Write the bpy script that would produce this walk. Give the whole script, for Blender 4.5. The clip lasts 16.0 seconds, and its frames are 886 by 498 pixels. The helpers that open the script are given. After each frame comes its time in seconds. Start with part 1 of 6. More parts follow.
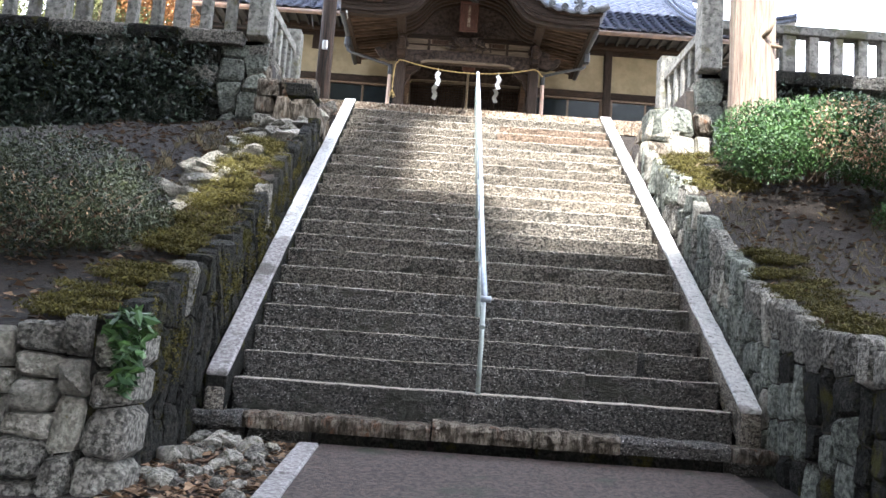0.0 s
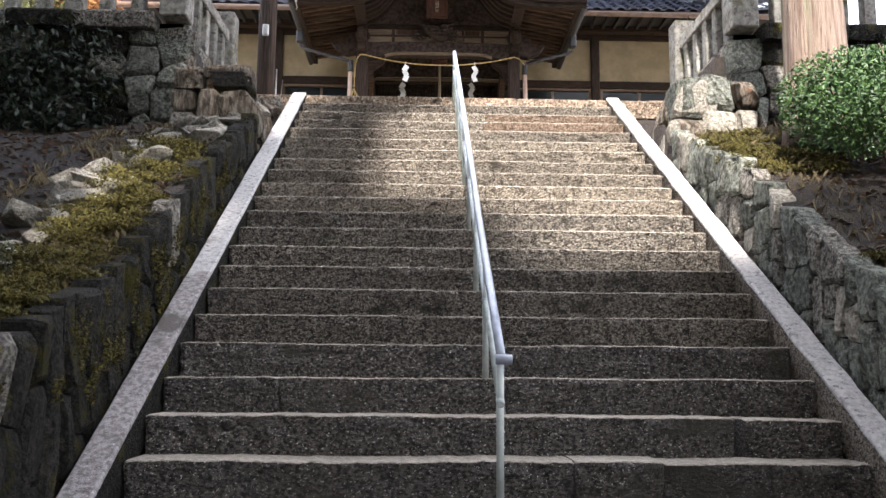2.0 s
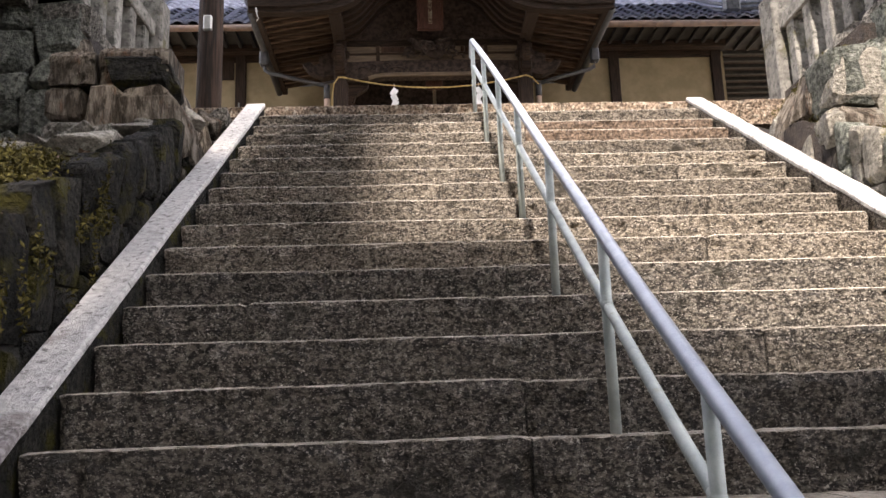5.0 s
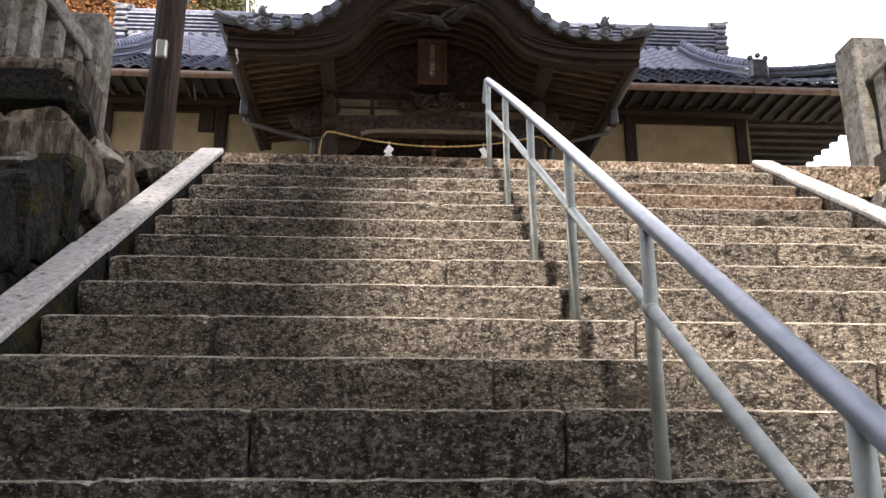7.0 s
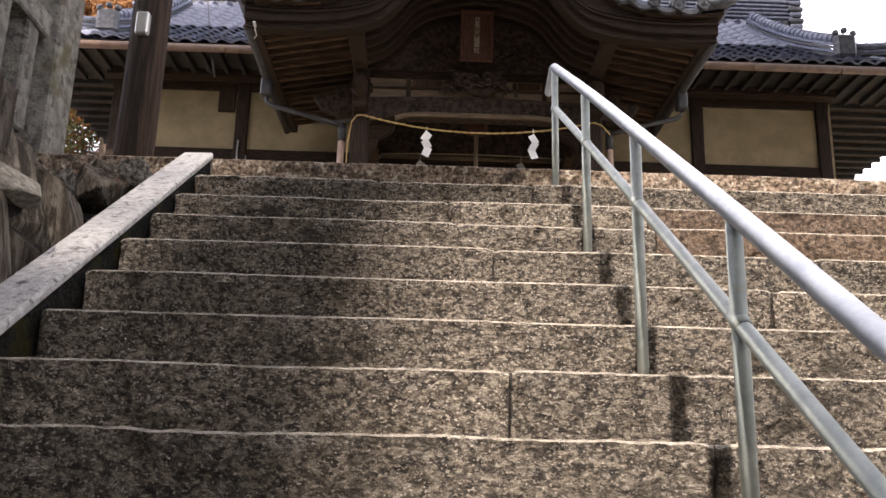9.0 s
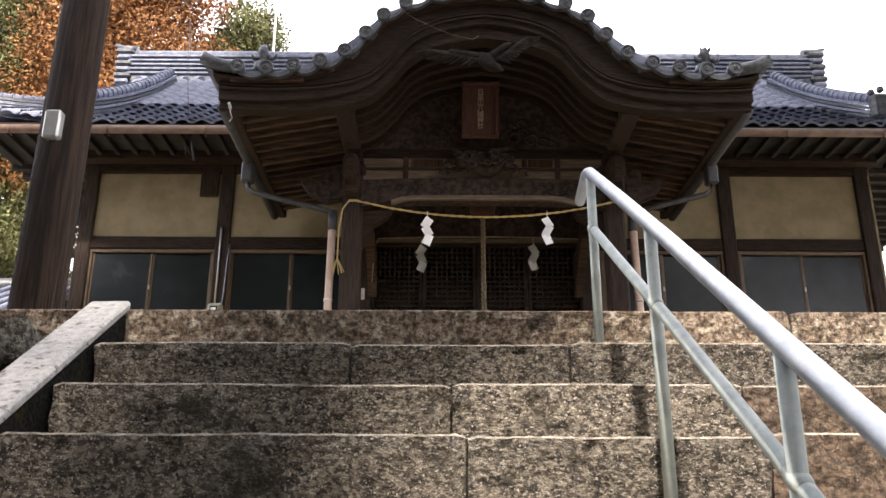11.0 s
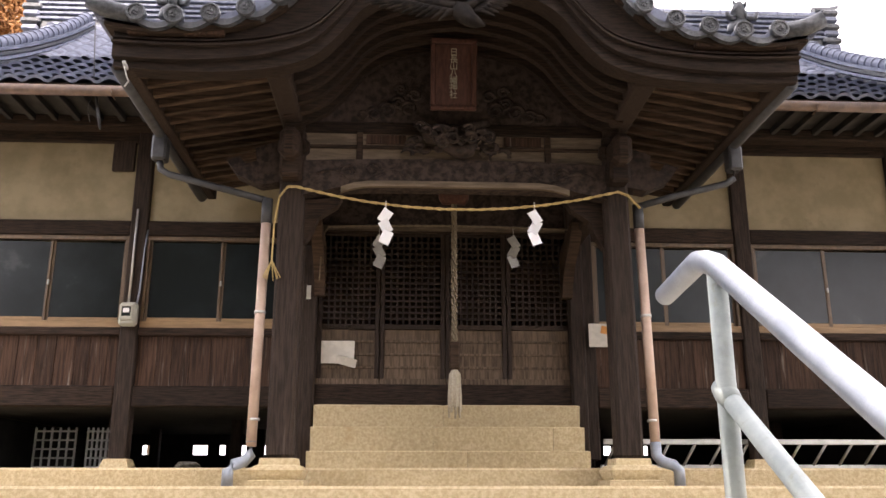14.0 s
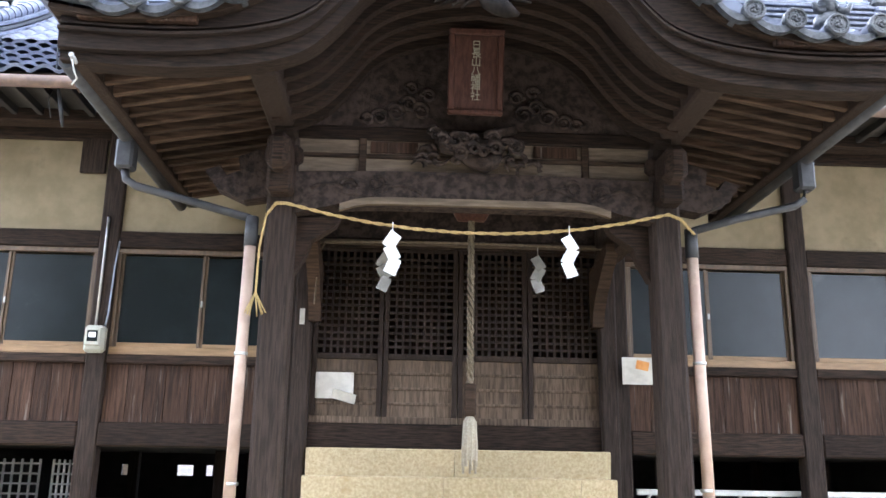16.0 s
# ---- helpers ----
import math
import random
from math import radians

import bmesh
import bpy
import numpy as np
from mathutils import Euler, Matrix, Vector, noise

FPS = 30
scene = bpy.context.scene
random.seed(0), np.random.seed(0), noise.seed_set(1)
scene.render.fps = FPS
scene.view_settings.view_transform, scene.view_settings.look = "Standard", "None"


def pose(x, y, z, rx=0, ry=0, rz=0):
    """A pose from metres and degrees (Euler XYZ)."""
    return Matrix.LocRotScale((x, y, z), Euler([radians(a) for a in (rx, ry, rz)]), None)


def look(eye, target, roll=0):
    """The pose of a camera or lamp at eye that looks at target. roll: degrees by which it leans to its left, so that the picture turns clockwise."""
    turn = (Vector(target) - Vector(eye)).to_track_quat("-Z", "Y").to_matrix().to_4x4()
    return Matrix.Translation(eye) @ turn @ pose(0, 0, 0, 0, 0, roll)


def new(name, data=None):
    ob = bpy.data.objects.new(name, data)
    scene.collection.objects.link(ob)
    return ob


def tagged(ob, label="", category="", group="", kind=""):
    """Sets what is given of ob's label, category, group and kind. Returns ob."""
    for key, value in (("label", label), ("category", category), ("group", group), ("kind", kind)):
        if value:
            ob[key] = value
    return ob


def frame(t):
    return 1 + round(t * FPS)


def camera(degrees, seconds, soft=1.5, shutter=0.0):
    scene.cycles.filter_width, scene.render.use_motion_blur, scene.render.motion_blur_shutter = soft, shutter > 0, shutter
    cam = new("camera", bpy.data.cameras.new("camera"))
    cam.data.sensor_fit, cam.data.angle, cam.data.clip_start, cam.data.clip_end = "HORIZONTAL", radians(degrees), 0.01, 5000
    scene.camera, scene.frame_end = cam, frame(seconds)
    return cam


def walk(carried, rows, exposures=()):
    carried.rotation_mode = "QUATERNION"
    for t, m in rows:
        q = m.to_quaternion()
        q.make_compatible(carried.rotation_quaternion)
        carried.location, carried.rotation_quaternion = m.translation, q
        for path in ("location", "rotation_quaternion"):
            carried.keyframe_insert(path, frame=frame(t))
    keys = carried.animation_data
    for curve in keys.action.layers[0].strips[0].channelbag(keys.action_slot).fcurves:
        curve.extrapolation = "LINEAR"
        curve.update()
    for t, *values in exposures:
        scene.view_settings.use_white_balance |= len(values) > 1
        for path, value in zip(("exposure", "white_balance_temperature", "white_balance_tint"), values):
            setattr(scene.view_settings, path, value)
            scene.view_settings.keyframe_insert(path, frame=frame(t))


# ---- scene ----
cam = camera(54.8, 16.0)
METRES, EYE, TILT, LEAN, TURN = 13.6, 0.7, 0.0, 0.0, 0.0
ROWS = [
    (0.0, 0.0, 0.0, 0.0, -0.54, 7.54, -4.11),
    (0.5, 0.0052, 0.0465, 0.0096, 2.32, 8.36, -1.99),
    (1.0, 0.0042, 0.0914, 0.0184, 0.18, 11.63, -1.35),
    (1.5, 0.0006, 0.1348, 0.0252, 2.62, 10.58, -0.11),
    (2.0, -0.0033, 0.1805, 0.031, -1.55, 8.45, -0.49),
    (2.5, -0.006, 0.2237, 0.04, 1.1, 12.09, -0.9),
    (3.0, -0.0123, 0.2643, 0.0459, -0.54, 11.01, -1.12),
    (5.5, -0.0247, 0.4486, 0.0838, -2.66, 13.05, 2.29),
    (6.0, -0.0235, 0.4786, 0.0904, -4.73, 13.98, 1.03),
    (6.5, -0.0249, 0.5108, 0.0998, -6.69, 13.99, -0.58),
    (7.0, -0.0238, 0.5342, 0.1139, -3.48, 16.61, 0.08),
    (7.5, -0.0264, 0.5563, 0.1277, -1.77, 16.38, 0.28),
    (8.0, -0.0226, 0.5799, 0.1413, -0.59, 15.76, 1.03),
    (8.5, -0.0242, 0.6026, 0.1551, 0.38, 15.17, 0.05),
    (9.0, -0.0238, 0.6246, 0.1686, -1.34, 14.69, -1.45),
    (9.5, -0.0274, 0.6449, 0.1826, -0.72, 14.4, -1.96),
    (10.0, -0.0254, 0.6638, 0.1975, -0.98, 17.76, -0.41),
    (12.5, -0.0187, 0.7678, 0.2648, -0.23, 18.83, -0.1),
    (13.0, -0.0188, 0.7873, 0.2779, -1.6, 18.5, -0.18),
    (13.5, -0.0172, 0.8085, 0.2898, -2.32, 17.22, -0.33),
    (14.0, -0.0188, 0.8297, 0.3008, -2.91, 15.49, 0.03),
    (14.5, -0.0189, 0.8519, 0.3152, -3.15, 13.91, -0.25),
    (15.0, -0.023, 0.8726, 0.3274, -3.54, 13.67, -0.34),
    (15.5, -0.0216, 0.8936, 0.3403, -3.33, 13.92, 0.43),
    (16.0, -0.0231, 0.9123, 0.3524, -2.97, 14.31, -0.88),
]
walk(cam, [(t, pose(0, 0, EYE, TILT, LEAN, TURN) @ pose(METRES * x, METRES * y, METRES * z, 90 + pitch, roll, yaw)) for t, x, y, z, yaw, pitch, roll in ROWS], [(0.0, 3.0, 5750, 11), (0.6, 2.7, 5800, 12), (1.5, 2.35, 5950, 13), (2.0, 2.3, 6150, 16), (2.5, 2.5, 6150, 16), (3.0, 2.3, 6300, 18), (5.5, 1.9, 6550, 19), (7.0, 1.65, 6500, 18), (9.0, 1.5, 6600, 20), (10.0, 1.55, 6550, 17), (12.5, 1.65, 6550, 16), (13.0, 1.95, 6700, 19), (14.5, 2.1, 6800, 20), (15.2, 2.25, 6300, 18), (16.0, 2.95, 5550, 11)])

# ---- world, sun ----
world = bpy.data.worlds.new("sky")
scene.world = world
world.use_nodes = True
wn = world.node_tree
sky = wn.nodes.new("ShaderNodeTexSky")
sky.sky_type, sky.sun_disc = "NISHITA", False
SUN_EL, SUN_FROM = radians(46), (-0.06, -1.0)
sky.sun_elevation, sky.sun_rotation = SUN_EL, radians(183.4)
sky.dust_density, sky.air_density = 3.0, 0.9
# bright broken cloud over the blue
coord = wn.nodes.new("ShaderNodeTexCoord")
cloud = wn.nodes.new("ShaderNodeTexNoise")
cloud.inputs["Scale"].default_value, cloud.inputs["Detail"].default_value = 1.6, 6.0
cover = wn.nodes.new("ShaderNodeMapRange")
cover.inputs["From Min"].default_value, cover.inputs["From Max"].default_value = 0.36, 0.52
cover.interpolation_type = "SMOOTHSTEP"
veil = wn.nodes.new("ShaderNodeMix")
veil.data_type = "RGBA"
veil.inputs["B"].default_value = (11.0, 11.1, 11.4, 1)
wn.links.new(coord.outputs["Generated"], cloud.inputs["Vector"])
wn.links.new(cloud.outputs["Fac"], cover.inputs["Value"])
wn.links.new(cover.outputs["Result"], veil.inputs["Factor"])
wn.links.new(sky.outputs[0], veil.inputs["A"])
wn.links.new(veil.outputs["Result"], wn.nodes["Background"].inputs[0])
wn.nodes["Background"].inputs[1].default_value = 0.13
sun = new("sun", bpy.data.lights.new("sun", "SUN"))
sun.data.energy, sun.data.angle, sun.data.color = 4.4, radians(1.6), (1.0, 0.93, 0.82)
sun.matrix_world = look((SUN_FROM[0] * 30, SUN_FROM[1] * 30, 30 * math.tan(SUN_EL)), (0, 0, 0))


# ---- materials ----
def mat(name, c1, c2, scale=8.0, rough=0.8, bump=0.3, metal=0.0, spot=None, spot_scale=20.0, spot_at=0.58,
        stretch=(1, 1, 1), patch=None, patch_scale=1.2, patch_at=0.55, vary=0.25, spec=0.4, bump_scale=None, dist=0.02, sharp=0.15, fleck=None, fleck_scale=120.0, fleck_at=0.6):
    m = bpy.data.materials.new(name)
    m.use_nodes = True
    nt = m.node_tree
    N, L = nt.nodes, nt.links
    bsdf = N["Principled BSDF"]
    geo = N.new("ShaderNodeNewGeometry")
    mp = N.new("ShaderNodeMapping")
    mp.inputs["Scale"].default_value = stretch
    L.new(geo.outputs["Position"], mp.inputs["Vector"])

    def noise_node(s, detail=6.0, r=0.6):
        n = N.new("ShaderNodeTexNoise")
        n.inputs["Scale"].default_value, n.inputs["Detail"].default_value, n.inputs["Roughness"].default_value = s, detail, r
        L.new(mp.outputs[0], n.inputs["Vector"])
        return n

    def ramp(fac, a, b):
        r = N.new("ShaderNodeMapRange")
        r.inputs["From Min"].default_value, r.inputs["From Max"].default_value = a, b
        r.interpolation_type = "SMOOTHSTEP"
        L.new(fac, r.inputs["Value"])
        return r.outputs["Result"]

    def mix(fac, a, b, mode="MIX"):
        x = N.new("ShaderNodeMix")
        x.data_type, x.blend_type = "RGBA", mode
        for sock, v in ((x.inputs["Factor"], fac), (x.inputs["A"], a), (x.inputs["B"], b)):
            if hasattr(v, "is_linked"):
                L.new(v, sock)
            elif isinstance(v, (int, float)):
                sock.default_value = v
            else:
                sock.default_value = (*v, 1)
        return x.outputs["Result"]

    base = noise_node(scale)
    col = mix(ramp(base.outputs["Fac"], 0.5 - sharp, 0.5 + sharp), c1, c2)
    if spot:
        s = noise_node(spot_scale, 8.0, 0.68)
        col = mix(ramp(s.outputs["Fac"], spot_at - 0.03, spot_at + 0.09), col, spot)
    if fleck:
        s = noise_node(fleck_scale, 3.0, 0.6)
        col = mix(ramp(s.outputs["Fac"], fleck_at, fleck_at + 0.05), col, fleck)
    if patch:
        s = noise_node(patch_scale, 5.0, 0.65)
        col = mix(ramp(s.outputs["Fac"], patch_at, patch_at + 0.12), col, patch)
    if vary:
        info = N.new("ShaderNodeObjectInfo")
        hsv = N.new("ShaderNodeHueSaturation")
        v = N.new("ShaderNodeMapRange")
        v.inputs["To Min"].default_value, v.inputs["To Max"].default_value = 1 - vary, 1 + vary
        L.new(info.outputs["Random"], v.inputs["Value"])
        L.new(v.outputs["Result"], hsv.inputs["Value"])
        L.new(col, hsv.inputs["Color"])
        col = hsv.outputs["Color"]
    L.new(col, bsdf.inputs["Base Color"])
    bsdf.inputs["Roughness"].default_value, bsdf.inputs["Metallic"].default_value = rough, metal
    bsdf.inputs["Specular IOR Level"].default_value = spec
    if bump:
        bn = noise_node(bump_scale or scale * 2.5, 8.0, 0.65)
        b = N.new("ShaderNodeBump")
        b.inputs["Strength"].default_value, b.inputs["Distance"].default_value = bump, dist
        L.new(bn.outputs["Fac"], b.inputs["Height"])
        L.new(b.outputs["Normal"], bsdf.inputs["Normal"])
    return m


def leaf_mat(name, c1, c2, rough=0.5):
    m = bpy.data.materials.new(name)
    m.use_nodes = True
    N, L = m.node_tree.nodes, m.node_tree.links
    bsdf = N["Principled BSDF"]
    geo = N.new("ShaderNodeNewGeometry")
    mix = N.new("ShaderNodeMix")
    mix.data_type = "RGBA"
    mix.inputs["A"].default_value, mix.inputs["B"].default_value = (*c1, 1), (*c2, 1)
    L.new(geo.outputs["Random Per Island"], mix.inputs["Factor"])
    L.new(mix.outputs["Result"], bsdf.inputs["Base Color"])
    bsdf.inputs["Roughness"].default_value = rough
    bsdf.inputs["Specular IOR Level"].default_value = 0.3
    return m


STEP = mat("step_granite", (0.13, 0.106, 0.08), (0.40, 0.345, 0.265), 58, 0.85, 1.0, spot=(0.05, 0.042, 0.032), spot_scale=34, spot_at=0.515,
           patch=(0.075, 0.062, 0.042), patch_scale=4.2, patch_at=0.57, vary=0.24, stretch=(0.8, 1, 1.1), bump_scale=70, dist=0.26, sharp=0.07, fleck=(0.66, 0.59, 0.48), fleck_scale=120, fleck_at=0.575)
# between STEP and STEP_DARK: part of the lower shade is in the colour
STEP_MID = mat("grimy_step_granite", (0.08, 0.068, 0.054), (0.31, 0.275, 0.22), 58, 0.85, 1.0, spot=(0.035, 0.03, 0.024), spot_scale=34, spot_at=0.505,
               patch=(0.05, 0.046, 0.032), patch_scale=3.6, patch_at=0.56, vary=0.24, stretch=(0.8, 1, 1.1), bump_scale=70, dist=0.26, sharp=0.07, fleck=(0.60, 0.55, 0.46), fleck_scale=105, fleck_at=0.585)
# paler granite for step tops, holds the sky's light in its colour
SKYLIT_EDGE = mat("worn_step_edge", (0.17, 0.15, 0.118), (0.38, 0.34, 0.275), 40, 0.75, 0.6, spot=(0.16, 0.14, 0.105), spot_scale=30, spot_at=0.60, vary=0.1, dist=0.03)
STEP_RED = mat("rust_stained_granite", (0.06, 0.041, 0.028), (0.22, 0.155, 0.105), 46, 0.82, 1.0, spot=(0.40, 0.33, 0.24), spot_scale=34, spot_at=0.60, vary=0.14, bump_scale=60, dist=0.06, sharp=0.14)
CURB = mat("brown_lichen_granite", (0.0825, 0.057, 0.039), (0.375, 0.285, 0.203), 46, 0.85, 1.0, spot=(0.56, 0.50, 0.39), spot_scale=22, spot_at=0.55, patch=(0.035, 0.026, 0.018), patch_scale=5, patch_at=0.57, vary=0.1, bump_scale=50, dist=0.06, sharp=0.12)
# black lichen with pale specks, darkened further to carry the trees' shade
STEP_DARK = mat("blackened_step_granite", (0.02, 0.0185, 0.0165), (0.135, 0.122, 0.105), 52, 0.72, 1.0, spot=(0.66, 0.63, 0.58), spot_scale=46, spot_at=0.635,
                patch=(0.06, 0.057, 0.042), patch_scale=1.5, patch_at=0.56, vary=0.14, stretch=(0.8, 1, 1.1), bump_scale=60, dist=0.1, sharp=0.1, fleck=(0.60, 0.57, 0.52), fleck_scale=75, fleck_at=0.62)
KERB = mat("kerb_granite", (0.36, 0.35, 0.33), (0.52, 0.51, 0.485), 35, 0.8, 0.8, spot=(0.12, 0.115, 0.105), spot_scale=26, spot_at=0.57, vary=0.12, patch=(0.21, 0.19, 0.175), patch_scale=2.4, patch_at=0.57, dist=0.03)
KERB_DARK = mat("stained_kerb_granite", (0.13, 0.115, 0.11), (0.30, 0.28, 0.27), 35, 0.8, 0.8, spot=(0.55, 0.54, 0.52), spot_scale=36, spot_at=0.62, vary=0.1, patch=(0.09, 0.08, 0.07), patch_scale=2.2, patch_at=0.55, dist=0.03)
ROCK = mat("field_stone", (0.10, 0.093, 0.08), (0.29, 0.27, 0.23), 38, 0.9, 1.0, spot=(0.05, 0.048, 0.038), spot_scale=22, spot_at=0.53,
           patch=(0.42, 0.40, 0.35), patch_scale=13, patch_at=0.60, vary=0.3, dist=0.08, sharp=0.12, bump_scale=45, spec=0.14)
# mossy stone; base colours lowered to near black to hold the bank's shade
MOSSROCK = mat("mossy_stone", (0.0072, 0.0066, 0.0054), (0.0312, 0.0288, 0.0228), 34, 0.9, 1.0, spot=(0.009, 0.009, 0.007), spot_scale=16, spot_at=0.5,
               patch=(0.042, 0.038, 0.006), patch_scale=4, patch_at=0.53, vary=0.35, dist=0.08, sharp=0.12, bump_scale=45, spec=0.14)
LICHENROCK = mat("lichened_grey_stone", (0.085, 0.09, 0.078), (0.23, 0.24, 0.20), 26, 0.9, 1.0, spot=(0.045, 0.05, 0.036), spot_scale=15, spot_at=0.55,
                 patch=(0.33, 0.33, 0.29), patch_scale=8, patch_at=0.59, vary=0.3, dist=0.07, sharp=0.12, bump_scale=40, spec=0.14)
STAINROCK = mat("rust_streaked_stone", (0.075, 0.06, 0.045), (0.22, 0.19, 0.15), 14, 0.9, 1.0, spot=(0.04, 0.032, 0.022), spot_scale=12, spot_at=0.52,
                patch=(0.15, 0.085, 0.05), patch_scale=5, patch_at=0.57, stretch=(1.3, 1.3, 0.35), vary=0.3, dist=0.08, sharp=0.12, bump_scale=40, spec=0.14)
PALEROCK = mat("pale_stone", (0.172, 0.16, 0.129), (0.328, 0.304, 0.25), 30, 0.9, 1.0, spot=(0.10, 0.095, 0.07), spot_scale=24, spot_at=0.57, patch=(0.12, 0.105, 0.035), patch_scale=7, patch_at=0.6, vary=0.3, dist=0.06, sharp=0.12, bump_scale=45)
FENCE = mat("weathered_fence_stone", (0.105, 0.10, 0.088), (0.21, 0.20, 0.175), 12, 0.9, 0.7, spot=(0.055, 0.055, 0.045), spot_scale=14, spot_at=0.54, patch=(0.075, 0.07, 0.035), patch_scale=2.4, patch_at=0.54, vary=0.2, dist=0.03)
SOIL = mat("leaf_litter_soil", (0.0105, 0.0077, 0.0056), (0.0294, 0.021, 0.0147), 18, 0.95, 1.0, spot=(0.10, 0.07, 0.045), spot_scale=45, spot_at=0.62,
           patch=(0.05, 0.046, 0.010), patch_scale=0.9, patch_at=0.58, vary=0, dist=0.05)
MOSS = mat("moss", (0.085, 0.07, 0.010), (0.15, 0.125, 0.018), 40, 0.95, 1.0, spot=(0.035, 0.027, 0.016), spot_scale=5, spot_at=0.50, vary=0.1, dist=0.04)
PAVE = mat("wet_pavement", (0.026, 0.019, 0.016), (0.072, 0.053, 0.045), 30, 0.8, 1.0, spec=0.25, sharp=0.1, spot=(0.16, 0.10, 0.072), spot_scale=44, spot_at=0.60, patch=(0.03, 0.032, 0.02), patch_scale=1.5, vary=0.1)
SAND = mat("plaza_sand", (0.42, 0.37, 0.28), (0.52, 0.46, 0.36), 20, 0.95, 0.5, vary=0)
YSTONE = mat("yellow_granite", (0.43, 0.335, 0.185), (0.56, 0.46, 0.28), 34, 0.85, 0.5, spot=(0.30, 0.22, 0.11), spot_scale=110, spot_at=0.57, vary=0.10, patch=(0.40, 0.29, 0.145), patch_scale=1.6, patch_at=0.6, bump_scale=120, dist=0.01)
WOOD = mat("dark_weathered_wood", (0.019, 0.013, 0.0098), (0.041, 0.028, 0.0215), 7, 0.72, 0.6, stretch=(7, 7, 0.5), vary=0.25, patch=(0.072, 0.053, 0.041), patch_scale=2.6, patch_at=0.62, spec=0.14)
WOODX = mat("dark_weathered_beam", (0.0116, 0.007975, 0.0058), (0.03915, 0.02393, 0.01667), 7, 0.72, 0.6, stretch=(0.725, 10.15, 10.15), vary=0.25, patch=(0.055, 0.037, 0.026), patch_scale=3.4, patch_at=0.63, spec=0.14)
BARGE = mat("soot_dark_barge_wood", (0.0113, 0.00792, 0.00603), (0.0358, 0.0236, 0.017), 8, 0.75, 0.6, stretch=(0.87, 8.7, 8.7), vary=0.1, patch=(0.046, 0.031, 0.022), patch_scale=2.2, patch_at=0.6, spec=0.14)
CARVED = mat("carved_dark_wood", (0.0199, 0.0145, 0.0127), (0.0616, 0.0435, 0.0344), 14, 0.75, 0.6, vary=0.1, spec=0.14)
RAFTER = mat("rafter_wood", (0.0255, 0.0161, 0.011), (0.0723, 0.0459, 0.0306), 6, 0.8, 0.4, stretch=(0.5, 5, 5), vary=0.4, spec=0.14)
BROWN = mat("brown_plank", (0.022, 0.012, 0.008), (0.062, 0.034, 0.022), 5, 0.7, 0.5, stretch=(9, 9, 0.5), vary=0.35, patch=(0.13, 0.108, 0.09), patch_scale=2.2, patch_at=0.58, spec=0.14)
TWIGWOOD = mat("grey_carved_wood", (0.0084, 0.0063, 0.0049), (0.0252, 0.0189, 0.0147), 16, 0.8, 0.5, vary=0.3, spec=0.14)
TAN = mat("pale_old_timber", (0.0792, 0.0576, 0.03744), (0.144, 0.1066, 0.07056), 6, 0.8, 0.3, stretch=(0.6, 5, 5), vary=0.15)
DOORWOOD = mat("door_panel_wood", (0.065, 0.045, 0.03), (0.14, 0.10, 0.07), 7, 0.75, 0.3, stretch=(6, 6, 0.6), vary=0.2, spec=0.14)
PLASTER = mat("ochre_plaster", (0.21, 0.168, 0.10), (0.27, 0.22, 0.138), 3, 0.95, 0.15, vary=0.05, patch=(0.18, 0.142, 0.084), patch_scale=1.2, patch_at=0.58)
TILE = mat("silver_roof_tile", (0.10, 0.112, 0.155), (0.175, 0.19, 0.245), 9, 0.5, 0.12, vary=0.12, spec=0.3, spot=(0.05, 0.056, 0.078), spot_scale=14, spot_at=0.6)
ORN = mat("ornament_tile", (0.035, 0.037, 0.042), (0.085, 0.09, 0.098), 20, 0.36, 0.3, vary=0.15)
COPPER = mat("brown_gutter", (0.085, 0.052, 0.036), (0.14, 0.085, 0.055), 8, 0.5, 0.1, vary=0)
PIPE = mat("pink_pipe", (0.42, 0.30, 0.23), (0.50, 0.37, 0.29), 6, 0.55, 0.05, vary=0.05)
BLACKPIPE = mat("dark_pipe", (0.03, 0.03, 0.032), (0.05, 0.05, 0.052), 8, 0.5, 0.05, vary=0)
STEEL = mat("painted_steel", (0.22, 0.248, 0.288), (0.29, 0.318, 0.358), 12, 0.36, 0.1, vary=0.03, spec=0.5, metal=0.25, spot=(0.24, 0.26, 0.25), spot_scale=14, spot_at=0.66)
GREENSTEEL = mat("aged_steel_post", (0.24, 0.275, 0.26), (0.34, 0.375, 0.35), 12, 0.45, 0.15, vary=0.06, spot=(0.25, 0.27, 0.22), spot_scale=20, spot_at=0.6)
STRAW = mat("straw", (0.36, 0.25, 0.10), (0.52, 0.385, 0.165), 60, 0.9, 0.5, vary=0.05)
ROPE = mat("old_rope", (0.14, 0.11, 0.075), (0.24, 0.19, 0.13), 60, 0.9, 0.5, vary=0.05)
PAPER = mat("white_paper", (0.78, 0.78, 0.78), (0.84, 0.84, 0.84), 5, 0.8, 0.05, vary=0)
GREYPAPER = mat("aged_paper", (0.34, 0.34, 0.34), (0.44, 0.44, 0.42), 8, 0.85, 0.1, vary=0.1)
NOTICE = mat("notice_paper", (0.46, 0.43, 0.37), (0.58, 0.55, 0.48), 8, 0.8, 0.05, vary=0.1, spot=(0.3, 0.27, 0.22), spot_scale=25, spot_at=0.66)
PLAQUE = mat("plaque_wood", (0.04, 0.018, 0.013), (0.068, 0.03, 0.021), 8, 0.6, 0.2, stretch=(6, 6, 0.6), vary=0, spec=0.14)
